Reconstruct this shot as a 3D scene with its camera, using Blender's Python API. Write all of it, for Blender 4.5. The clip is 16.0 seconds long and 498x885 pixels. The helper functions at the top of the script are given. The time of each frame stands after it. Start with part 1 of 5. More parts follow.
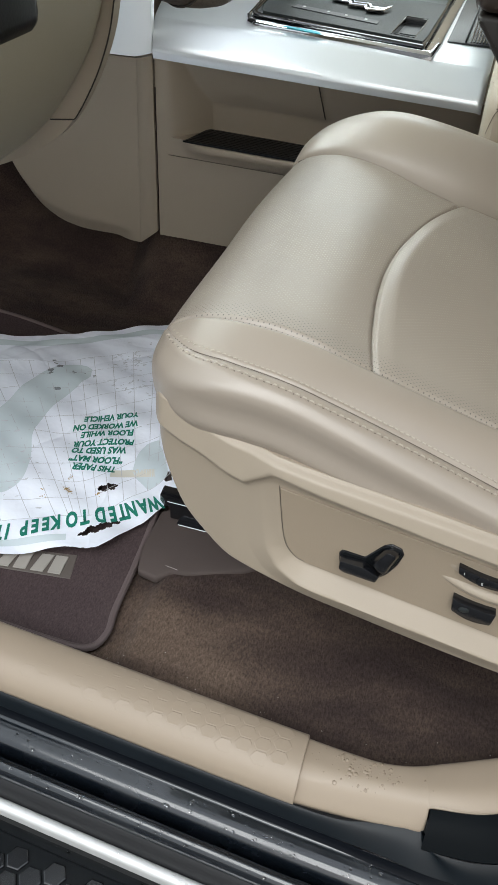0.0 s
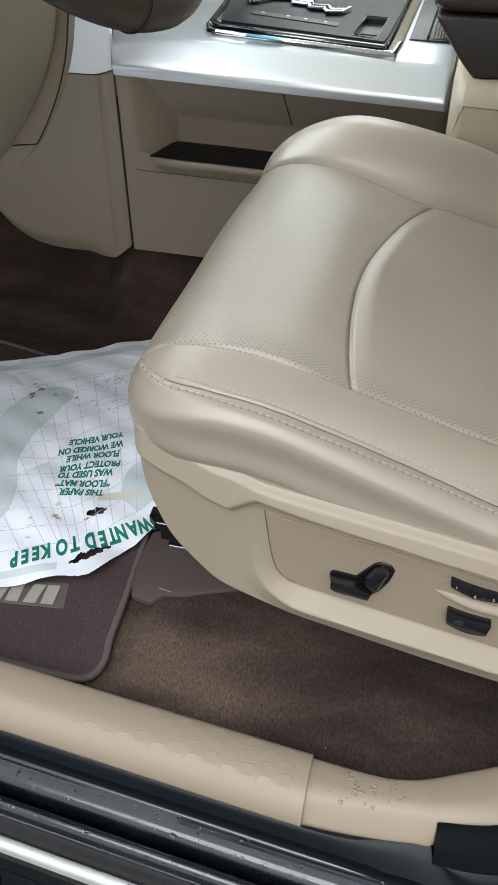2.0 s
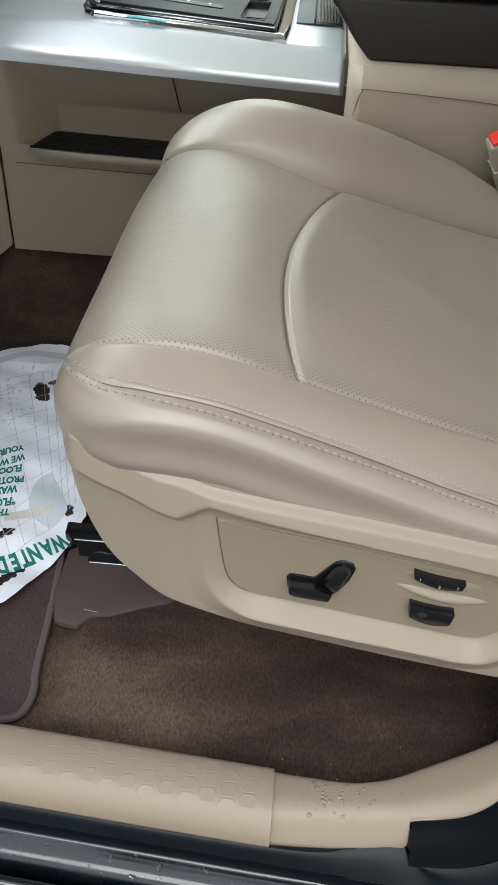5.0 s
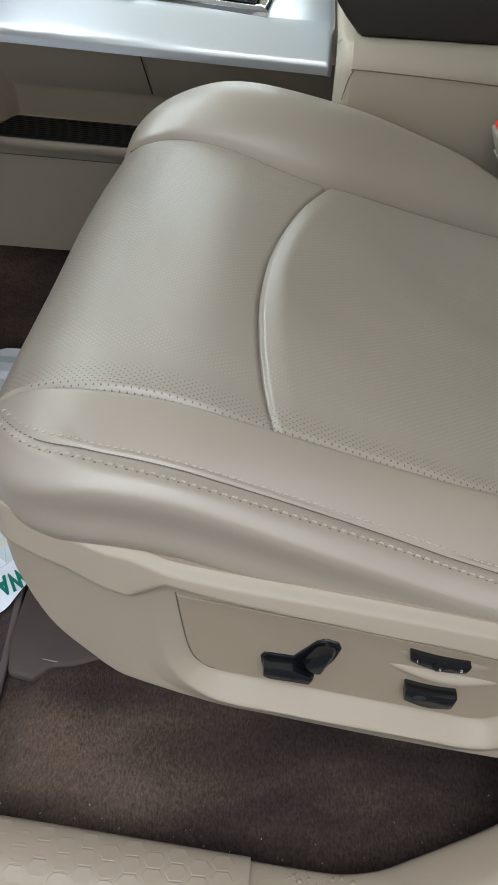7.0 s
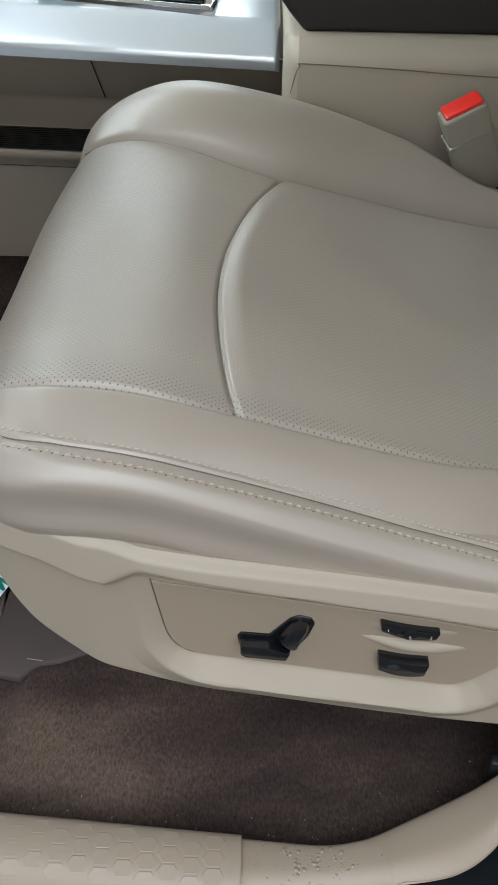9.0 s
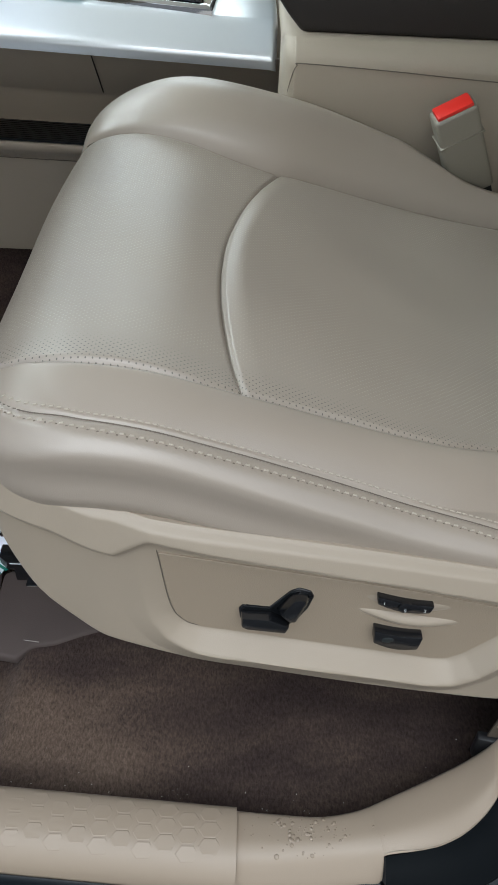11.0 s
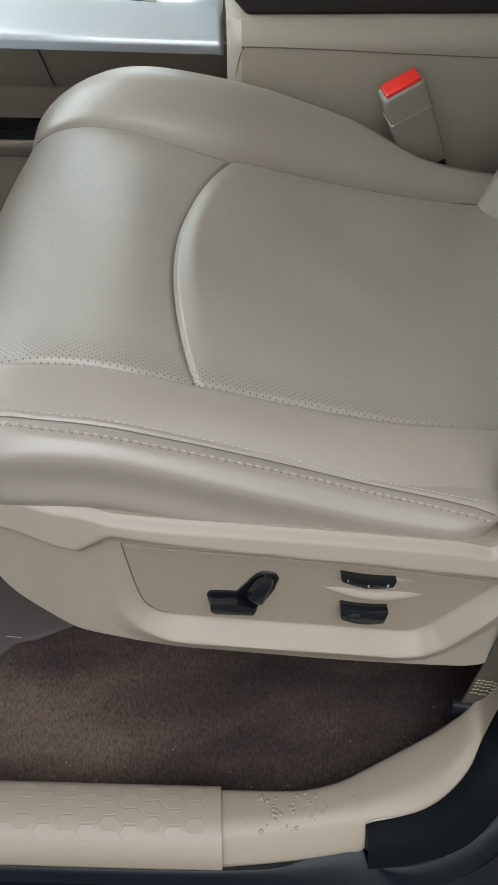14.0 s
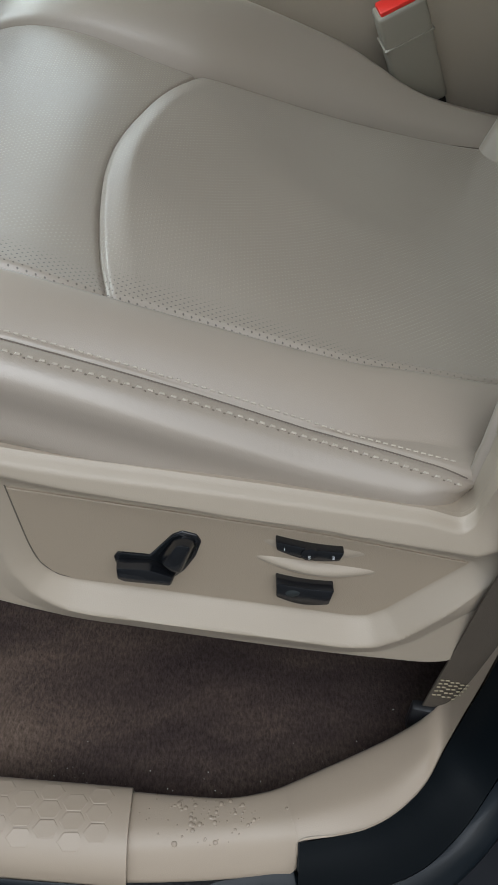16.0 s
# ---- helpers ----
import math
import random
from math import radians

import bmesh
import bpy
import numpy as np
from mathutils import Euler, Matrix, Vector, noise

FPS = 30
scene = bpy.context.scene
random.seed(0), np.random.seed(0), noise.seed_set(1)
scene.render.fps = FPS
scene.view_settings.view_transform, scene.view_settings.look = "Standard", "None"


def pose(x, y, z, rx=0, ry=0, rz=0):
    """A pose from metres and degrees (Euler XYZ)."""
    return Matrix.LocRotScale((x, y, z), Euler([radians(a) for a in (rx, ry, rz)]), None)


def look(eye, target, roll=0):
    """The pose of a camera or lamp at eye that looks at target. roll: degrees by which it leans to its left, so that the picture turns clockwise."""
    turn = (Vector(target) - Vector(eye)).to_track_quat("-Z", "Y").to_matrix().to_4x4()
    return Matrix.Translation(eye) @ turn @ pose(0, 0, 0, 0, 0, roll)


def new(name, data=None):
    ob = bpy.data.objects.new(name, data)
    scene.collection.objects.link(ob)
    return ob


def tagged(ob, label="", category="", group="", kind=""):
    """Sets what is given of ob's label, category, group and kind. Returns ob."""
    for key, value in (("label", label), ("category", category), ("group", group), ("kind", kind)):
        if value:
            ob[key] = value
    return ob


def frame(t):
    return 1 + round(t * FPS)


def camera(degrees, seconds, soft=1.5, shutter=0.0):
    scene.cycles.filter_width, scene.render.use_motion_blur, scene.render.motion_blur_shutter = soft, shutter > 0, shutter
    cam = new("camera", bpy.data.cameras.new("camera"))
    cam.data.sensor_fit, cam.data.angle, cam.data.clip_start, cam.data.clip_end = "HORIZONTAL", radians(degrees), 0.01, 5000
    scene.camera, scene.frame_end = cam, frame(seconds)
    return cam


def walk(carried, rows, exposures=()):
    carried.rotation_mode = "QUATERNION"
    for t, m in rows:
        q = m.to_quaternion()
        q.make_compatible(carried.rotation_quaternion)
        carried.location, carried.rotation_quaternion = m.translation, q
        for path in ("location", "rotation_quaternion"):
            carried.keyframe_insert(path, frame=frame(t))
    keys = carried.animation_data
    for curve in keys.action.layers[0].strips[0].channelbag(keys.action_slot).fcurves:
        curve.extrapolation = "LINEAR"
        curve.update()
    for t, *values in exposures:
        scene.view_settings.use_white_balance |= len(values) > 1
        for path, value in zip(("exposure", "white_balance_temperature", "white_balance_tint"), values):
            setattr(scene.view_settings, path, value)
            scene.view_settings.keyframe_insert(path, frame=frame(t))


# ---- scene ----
from mathutils.bvhtree import BVHTree

cam = camera(34.5, 16.0)
PATH = [
    (0, (0.036, -0.413, 0.758), (-0.363, 1.071, -0.522), 3.1),
    (0.5, (0.034, -0.418, 0.783), (-0.366, 1.078, -0.483), 3.3),
    (1, (0.051, -0.409, 0.789), (-0.331, 1.094, -0.475), 1.3),
    (1.5, (0.05, -0.393, 0.775), (-0.329, 1.096, -0.505), 0.5),
    (2, (0.04, -0.389, 0.771), (-0.343, 1.092, -0.516), -0.3),
    (2.5, (0.037, -0.396, 0.773), (-0.335, 1.103, -0.497), -1.4),
    (3, (0.025, -0.396, 0.749), (-0.336, 1.09, -0.541), -2.0),
    (3.5, (0.0, -0.379, 0.73), (-0.262, 1.12, -0.568), 0.0),
    (4, (-0.018, -0.359, 0.709), (-0.145, 1.157, -0.589), 2.4),
    (4.5, (-0.033, -0.382, 0.73), (-0.098, 1.154, -0.549), 3.8),
    (5, (-0.022, -0.363, 0.741), (-0.094, 1.17, -0.542), 3.1),
    (7.5, (-0.01, -0.244, 0.718), (-0.058, 1.245, -0.615), 3.3),
    (8, (-0.01, -0.246, 0.719), (-0.02, 1.246, -0.613), 3.0),
    (8.5, (-0.008, -0.256, 0.726), (-0.004, 1.241, -0.6), 2.3),
    (9, (0.001, -0.269, 0.725), (-0.007, 1.225, -0.605), 1.1),
    (11.5, (-0.019, -0.298, 0.724), (0.036, 1.207, -0.593), 3.4),
    (12, (-0.01, -0.289, 0.725), (0.05, 1.209, -0.599), 2.9),
    (12.5, (-0.01, -0.294, 0.729), (0.045, 1.214, -0.584), 2.5),
    (13, (-0.012, -0.296, 0.729), (0.036, 1.208, -0.59), 2.1),
    (13.5, (-0.001, -0.296, 0.731), (0.073, 1.206, -0.588), 1.7),
    (14, (0.006, -0.301, 0.735), (0.079, 1.169, -0.619), 0.5),
    (14.5, (0.009, -0.294, 0.73), (0.086, 1.164, -0.637), 0.2),
    (15, (0.008, -0.299, 0.719), (0.087, 1.177, -0.629), 0.9),
    (15.5, (0.022, -0.283, 0.677), (0.096, 1.182, -0.683), 1.8),
    (16, (0.058, -0.252, 0.639), (0.122, 1.213, -0.72), 3.4),
]
walk(cam, [(t, look(eye, target, roll)) for t, eye, target, roll in PATH], [(0, 0.20, 6430, 8), (5, 0.10, 6430, 8), (8, -0.06, 6090, 8), (14.5, -0.06, 6090, 8), (16, -0.160, 6040, 8)])


# ---- world, sun, exposure ----
scene.view_settings.exposure = 0.0
world = bpy.data.worlds.new("overcast")
scene.world = world
world.use_nodes = True
wn = world.node_tree.nodes
sky = wn.new("ShaderNodeTexSky")
sky.sky_type = "NISHITA"
sky.sun_disc = False
sky.sun_elevation = radians(30)
sky.sun_rotation = radians(160)
sky.air_density, sky.dust_density = 1.0, 3.0
mix = wn.new("ShaderNodeMix")
mix.data_type = "RGBA"
mix.inputs[0].default_value = 0.75
mix.inputs[7].default_value = (9.0, 9.6, 10.2, 1)
world.node_tree.links.new(sky.outputs[0], mix.inputs[6])
world.node_tree.links.new(mix.outputs[2], wn["Background"].inputs[0])
up = wn.new("ShaderNodeSeparateXYZ")
way = wn.new("ShaderNodeTexCoord")
dome = wn.new("ShaderNodeMapRange")
dome.inputs["From Min"].default_value, dome.inputs["From Max"].default_value = 0.0, 1.0
dome.inputs["To Min"].default_value, dome.inputs["To Max"].default_value = 0.095, 0.18
world.node_tree.links.new(way.outputs["Generated"], up.inputs[0])
world.node_tree.links.new(up.outputs["Z"], dome.inputs["Value"])
world.node_tree.links.new(dome.outputs[0], wn["Background"].inputs[1])
sun = new("sun", bpy.data.lights.new("sun", "SUN"))
sun.data.energy, sun.data.angle, sun.data.color = 1.65, radians(40), (1.0, 0.995, 0.985)
sun.matrix_world = look((-0.1, -1.65, 3.05), (0, 0.3, 0.3))



def window_light(name, at, toward, width, height, watts):
    """An added area lamp that stands in for sky light through an unseen glazed opening."""
    lamp = new(name, bpy.data.lights.new(name, "AREA"))
    lamp.data.shape, lamp.data.size, lamp.data.size_y, lamp.data.energy, lamp.data.color = "RECTANGLE", width, height, watts, (0.915, 1.0, 0.975)
    lamp.matrix_world = look(at, toward)


# Fill lamps at the unseen glass, stronger than the sky itself.
window_light("windscreen_light", (-0.85, 0.8, 1.02), (-0.1, 0.75, 0.35), 1.4, 0.6, 42)
window_light("passenger_window_light", (0.2, 1.58, 0.92), (0.1, 0.6, 0.45), 1.2, 0.36, 4)

# ---- materials ----
def material(name, color, rough=0.5, metal=0.0, vary=0.08, scale=6.0, grain=0.0, grain_scale=300.0, coat=0.0, sheen=0.0, spec=0.5):
    """A surface with slow colour drift, uneven gloss and a fine grain in relief."""
    m = bpy.data.materials.new(name)
    m.use_nodes = True
    nt = m.node_tree
    n, link = nt.nodes, nt.links.new
    b = n["Principled BSDF"]
    b.inputs["Metallic"].default_value = metal
    b.inputs["Specular IOR Level"].default_value = spec
    b.inputs["Coat Weight"].default_value = coat
    b.inputs["Sheen Weight"].default_value = sheen
    co = n.new("ShaderNodeTexCoord")
    big = n.new("ShaderNodeTexNoise")
    big.inputs["Scale"].default_value, big.inputs["Detail"].default_value = scale, 6
    link(co.outputs["Object"], big.inputs["Vector"])
    ramp = n.new("ShaderNodeMix")
    ramp.data_type = "RGBA"
    ramp.inputs[6].default_value = tuple(c * (1 - vary) for c in color) + (1,)
    ramp.inputs[7].default_value = tuple(min(1, c * (1 + vary)) for c in color) + (1,)
    link(big.outputs["Fac"], ramp.inputs[0])
    link(ramp.outputs[2], b.inputs["Base Color"])
    rr = n.new("ShaderNodeMapRange")
    rr.inputs["To Min"].default_value, rr.inputs["To Max"].default_value = rough * 0.85, min(1, rough * 1.15)
    link(big.outputs["Fac"], rr.inputs["Value"])
    link(rr.outputs[0], b.inputs["Roughness"])
    if grain:
        fine = n.new("ShaderNodeTexNoise")
        fine.inputs["Scale"].default_value, fine.inputs["Detail"].default_value = grain_scale, 3
        link(co.outputs["Object"], fine.inputs["Vector"])
        bump = n.new("ShaderNodeBump")
        bump.inputs["Strength"].default_value, bump.inputs["Distance"].default_value = grain, 0.001
        link(fine.outputs["Fac"], bump.inputs["Height"])
        link(bump.outputs[0], b.inputs["Normal"])
    return m


LEATHER = material("tan_leather", (0.294, 0.249, 0.203), 0.38, vary=0.06, spec=0.8, coat=0.22)
PERFORATED = material("perforated_leather", (0.287, 0.248, 0.205), 0.34, vary=0.06, spec=0.75)
PLASTIC = material("tan_plastic", (0.315, 0.264, 0.203), 0.43, vary=0.03, grain=0.12, grain_scale=1400)
PANEL = material("tan_panel", (0.360, 0.305, 0.238), 0.55, vary=0.03, grain=0.35, grain_scale=1400)
SILL = material("sill_plastic", (0.297, 0.238, 0.178), 0.45, vary=0.05, grain=0.1, grain_scale=1400)
SEAM = material("dark_seam", (0.03, 0.025, 0.02), 0.8)
THREAD = material("tan_thread", (0.405, 0.356, 0.292), 0.55)
# Dark tone for the shade in the needle holes.
STITCHSHADE = material("stitch_shade", (0.165, 0.133, 0.106), 0.7)
CARPET = material("brown_carpet", (0.11, 0.075, 0.055), 0.95, vary=0.3, scale=9, grain=1.0, grain_scale=420, sheen=0.04, spec=0.03)
MAT = material("floor_mat_pile", (0.05, 0.035, 0.034), 0.95, vary=0.15, scale=20, grain=1.0, grain_scale=900, spec=0.1)
TRACKPLASTIC = material("brown_plastic", (0.072, 0.056, 0.051), 0.75, spec=0.3, vary=0.15, scale=25, grain=0.3, grain_scale=700)
BLACK = material("black_plastic", (0.012, 0.012, 0.013), 0.4, grain=0.15, grain_scale=1500)
RUBBER = material("black_rubber", (0.004, 0.005, 0.006), 0.35, spec=0.22, grain=0.15)
SEALGLOSS = material("wet_seal_rubber", (0.005, 0.0075, 0.010), 0.38, spec=0.22, vary=0.25, scale=25)
JAMB = material("jamb_paint", (0.003, 0.004, 0.006), 0.35, spec=0.08)
GLOSS = material("black_paint", (0.004, 0.005, 0.007), 0.11, spec=0.85, vary=0.2, scale=30)
ROCKER = material("wet_black_paint", (0.005, 0.007, 0.010), 0.13, spec=0.5, coat=1.0, vary=0.2, scale=30)
ROCKER.node_tree.nodes["Principled BSDF"].inputs["Coat IOR"].default_value = 1.45
ROCKER.node_tree.nodes["Principled BSDF"].inputs["Coat Roughness"].default_value = 0.08


def wet_film(m):
    """Standing water: clear runs and dull misted patches."""
    n, link = m.node_tree.nodes, m.node_tree.links.new
    co, mist, rr = n.new("ShaderNodeTexCoord"), n.new("ShaderNodeTexNoise"), n.new("ShaderNodeMapRange")
    mp = n.new("ShaderNodeMapping")
    mp.inputs["Scale"].default_value = (1, 2.5, 1)
    link(co.outputs["Object"], mp.inputs["Vector"])
    link(mp.outputs[0], mist.inputs["Vector"])
    mist.inputs["Scale"].default_value, mist.inputs["Detail"].default_value = 16, 6
    rr.inputs["From Min"].default_value, rr.inputs["From Max"].default_value = 0.42, 0.68
    rr.inputs["To Min"].default_value, rr.inputs["To Max"].default_value = 0.05, 0.42
    link(mist.outputs["Fac"], rr.inputs["Value"])
    link(rr.outputs[0], n["Principled BSDF"].inputs["Coat Roughness"])


wet_film(ROCKER)
SILVER = material("silver_paint", (0.74, 0.77, 0.79), 0.30, metal=0.55, vary=0.02)
CHROME = material("chrome", (0.8, 0.8, 0.82), 0.06, metal=1.0, vary=0.01)
BROWN = material("brown_leather", (0.035, 0.024, 0.019), 0.4, grain=0.3, grain_scale=900)
PAPER = material("white_paper", (0.83, 0.87, 0.96), 0.7, vary=0.04, grain=0.9, grain_scale=55)
GREEN = material("green_ink", (0.005, 0.18, 0.13), 0.7)
REDM = material("red_plastic", (0.75, 0.03, 0.02), 0.35)
BELT = material("brown_webbing", (0.07, 0.055, 0.04), 0.7, grain=0.6, grain_scale=1200)
ASPHALT = material("asphalt", (0.05, 0.05, 0.05), 0.8, grain=1.0, grain_scale=200)
HEADLINER = material("headliner", (0.408, 0.384, 0.349), 0.9)

# Two dark tans that paint shade into seams, gaps and creases.
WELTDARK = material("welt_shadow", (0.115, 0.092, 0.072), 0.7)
SEAMTAN = material("seam_shadow", (0.130, 0.106, 0.083), 0.7)
PANELTAN = material("switch_panel_plastic", (0.285, 0.231, 0.170), 0.5, vary=0.03, grain=0.3, grain_scale=1400)
# Tan panel plastic again, darkened to put the knee bolster's shade into colour.
PANELSHADE = material("knee_panel_shaded", (0.32, 0.285, 0.215), 0.5, vary=0.03, grain=0.3, grain_scale=1400)
BLACKSATIN = material("black_satin_plastic", (0.006, 0.0065, 0.008), 0.2, spec=0.7, vary=0.05)
GREY = material("charcoal_plastic", (0.020, 0.024, 0.024), 0.5, spec=0.28, grain=0.2, grain_scale=1500)
WHITE = material("white_ink", (0.7, 0.7, 0.7), 0.6)
SEALBLUE = material("seal_rubber", (0.0022, 0.0034, 0.0044), 0.5, spec=0.06, vary=0.15, grain=0.15)
BRIGHT = material("bright_strip", (0.56, 0.56, 0.55), 0.45, metal=0.3, vary=0.12, scale=60)
BROWNSOFT = material("brown_vinyl", (0.016, 0.012, 0.0105), 0.5, grain=0.3, grain_scale=900)
CYAN = material("cyan_film", (0.02, 0.42, 0.55), 0.3)
MATEDGE = material("mat_edging", (0.11, 0.083, 0.081), 0.85, grain=0.6, grain_scale=900)
BADGE = material("badge_base", (0.10, 0.085, 0.075), 0.5)
BADGELIGHT = material("badge_grey", (0.32, 0.30, 0.27), 0.45)
PRINT = material("pale_print", (0.60, 0.68, 0.72), 0.7, vary=0.06, scale=40)
INKGREY = material("grey_ink", (0.50, 0.51, 0.55), 0.7)
DIRT = material("grey_dirt", (0.22, 0.24, 0.26), 0.9, vary=0.3, scale=200)
SMUDGE = material("grey_scuff", (0.60, 0.62, 0.67), 0.85, vary=0.25, scale=150)
RUST = material("brown_stain", (0.38, 0.27, 0.14), 0.9, vary=0.3, scale=200)
TAPE = material("old_tape", (0.66, 0.64, 0.57), 0.5)
BUCKLE = material("buckle_plastic", (0.255, 0.232, 0.186), 0.45, grain=0.2, grain_scale=1400)
THREADPALE = material("pale_thread", (0.27, 0.23, 0.15), 0.7)
BEAD = material("water_bead", (0.275, 0.220, 0.164), 0.07, spec=0.5, vary=0.02)
WATER = material("water", (1, 1, 1), 0.02)
WATER.node_tree.nodes["Principled BSDF"].inputs["Transmission Weight"].default_value = 1.0
WATER.node_tree.nodes["Principled BSDF"].inputs["IOR"].default_value = 1.33


def worn_pile(m, dark, pale, bump_scale, deep, low=0.25, high=1.8):
    """Cut pile: matted pale stains over a dark ground, with tufts in relief."""
    nt = m.node_tree
    n, link = nt.nodes, nt.links.new
    b = n["Principled BSDF"]
    co = n.new("ShaderNodeTexCoord")
    a = n.new("ShaderNodeTexNoise")
    a.inputs["Scale"].default_value, a.inputs["Detail"].default_value, a.inputs["Roughness"].default_value = 11, 5, 0.6
    f = n.new("ShaderNodeTexNoise")
    f.inputs["Scale"].default_value, f.inputs["Detail"].default_value, f.inputs["Roughness"].default_value = bump_scale, 4, 0.7
    lie = n.new("ShaderNodeMapping")
    lie.inputs["Rotation"].default_value, lie.inputs["Scale"].default_value = (0, 0, 0.35), (1.0, 0.5, 1)
    link(co.outputs["Object"], lie.inputs["Vector"])
    link(lie.outputs[0], f.inputs["Vector"])
    brushed = n.new("ShaderNodeMapping")
    brushed.inputs["Rotation"].default_value, brushed.inputs["Scale"].default_value = (0, 0, 0.35), (0.55, 1.5, 1)
    link(co.outputs["Object"], brushed.inputs["Vector"])
    link(brushed.outputs[0], a.inputs["Vector"])
    r = n.new("ShaderNodeMapRange")
    r.interpolation_type = "SMOOTHSTEP"
    r.inputs["From Min"].default_value, r.inputs["From Max"].default_value = 0.36, 0.72
    r.inputs["To Max"].default_value = 0.5
    link(a.outputs["Fac"], r.inputs["Value"])
    heel = n.new("ShaderNodeVectorMath")
    heel.operation = "MULTIPLY_ADD"
    heel.inputs[1].default_value, heel.inputs[2].default_value = (7.5, 15.0, 0), (1.2, -1.35, 0)
    link(co.outputs["Object"], heel.inputs[0])
    far = n.new("ShaderNodeVectorMath")
    far.operation = "LENGTH"
    link(heel.outputs[0], far.inputs[0])
    trod = n.new("ShaderNodeMapRange")
    trod.interpolation_type = "SMOOTHSTEP"
    trod.inputs["From Min"].default_value, trod.inputs["From Max"].default_value = 1.25, 0.15
    link(far.outputs["Value"], trod.inputs["Value"])
    ragged = n.new("ShaderNodeMath")
    ragged.operation = "MULTIPLY"
    link(trod.outputs[0], ragged.inputs[0])
    link(a.outputs["Fac"], ragged.inputs[1])
    worn = n.new("ShaderNodeMath")
    worn.operation = "MULTIPLY_ADD"
    worn.use_clamp = True
    worn.inputs[1].default_value = 1.7
    link(ragged.outputs[0], worn.inputs[0])
    link(r.outputs[0], worn.inputs[2])
    mx = n.new("ShaderNodeMix")
    mx.data_type = "RGBA"
    mx.inputs[6].default_value, mx.inputs[7].default_value = (*dark, 1), (*pale, 1)
    link(worn.outputs[0], mx.inputs[0])
    tuft = n.new("ShaderNodeMapRange")
    tuft.inputs["From Min"].default_value, tuft.inputs["From Max"].default_value = 0.3, 0.7
    tuft.inputs["To Min"].default_value, tuft.inputs["To Max"].default_value = low, high
    link(f.outputs["Fac"], tuft.inputs["Value"])
    sc = n.new("ShaderNodeVectorMath")
    sc.operation = "SCALE"
    link(mx.outputs[2], sc.inputs[0])
    link(tuft.outputs[0], sc.inputs["Scale"])
    link(sc.outputs[0], b.inputs["Base Color"])
    bump = n.new("ShaderNodeBump")
    bump.inputs["Strength"].default_value, bump.inputs["Distance"].default_value = 1.0, deep
    link(f.outputs["Fac"], bump.inputs["Height"])
    link(bump.outputs[0], b.inputs["Normal"])


worn_pile(CARPET, (0.044, 0.0305, 0.0280), (0.138, 0.098, 0.074), 430, 0.003, 0.55, 1.45)
worn_pile(MAT, (0.062, 0.045, 0.046), (0.074, 0.055, 0.055), 500, 0.0012, 0.7, 1.3)


def pebble(m, deep=0.000035, crease=0.0005):
    """Leather relief: pebbled grain, fine pores and slow soft creases."""
    nt = m.node_tree
    n, link = nt.nodes, nt.links.new
    b = n["Principled BSDF"]
    co = n.new("ShaderNodeTexCoord")
    warp = n.new("ShaderNodeTexNoise")
    warp.inputs["Scale"].default_value, warp.inputs["Detail"].default_value = 240, 2
    link(co.outputs["Object"], warp.inputs["Vector"])
    bend = n.new("ShaderNodeVectorMath")
    bend.operation = "MULTIPLY_ADD"
    bend.inputs[1].default_value = (0.0016, 0.0016, 0.0016)
    link(warp.outputs["Color"], bend.inputs[0])
    link(co.outputs["Object"], bend.inputs[2])
    cell = n.new("ShaderNodeTexVoronoi")
    cell.feature = "DISTANCE_TO_EDGE"
    cell.inputs["Scale"].default_value = 850
    link(bend.outputs[0], cell.inputs["Vector"])
    edge_ = n.new("ShaderNodeMapRange")
    edge_.interpolation_type = "SMOOTHSTEP"
    edge_.inputs["From Max"].default_value = 0.22
    link(cell.outputs["Distance"], edge_.inputs["Value"])
    fine_bump = n.new("ShaderNodeBump")
    fine_bump.inputs["Strength"].default_value, fine_bump.inputs["Distance"].default_value = 0.7, deep
    link(edge_.outputs[0], fine_bump.inputs["Height"])
    mp = n.new("ShaderNodeMapping")
    mp.inputs["Rotation"].default_value, mp.inputs["Scale"].default_value = (0, 0, 0.5), (1, 2.4, 1)
    link(co.outputs["Object"], mp.inputs["Vector"])
    slow = n.new("ShaderNodeTexNoise")
    slow.inputs["Scale"].default_value, slow.inputs["Detail"].default_value, slow.inputs["Distortion"].default_value = 17, 5, 0.6
    link(mp.outputs[0], slow.inputs["Vector"])
    slow_bump = n.new("ShaderNodeBump")
    slow_bump.inputs["Strength"].default_value, slow_bump.inputs["Distance"].default_value = 0.6, crease
    link(slow.outputs["Fac"], slow_bump.inputs["Height"])
    link(slow_bump.outputs[0], fine_bump.inputs["Normal"])
    link(fine_bump.outputs[0], b.inputs["Normal"])


pebble(LEATHER)
LEATHER.node_tree.nodes["Principled BSDF"].inputs["Coat Roughness"].default_value = 0.34
pebble(PERFORATED, 0.00005)


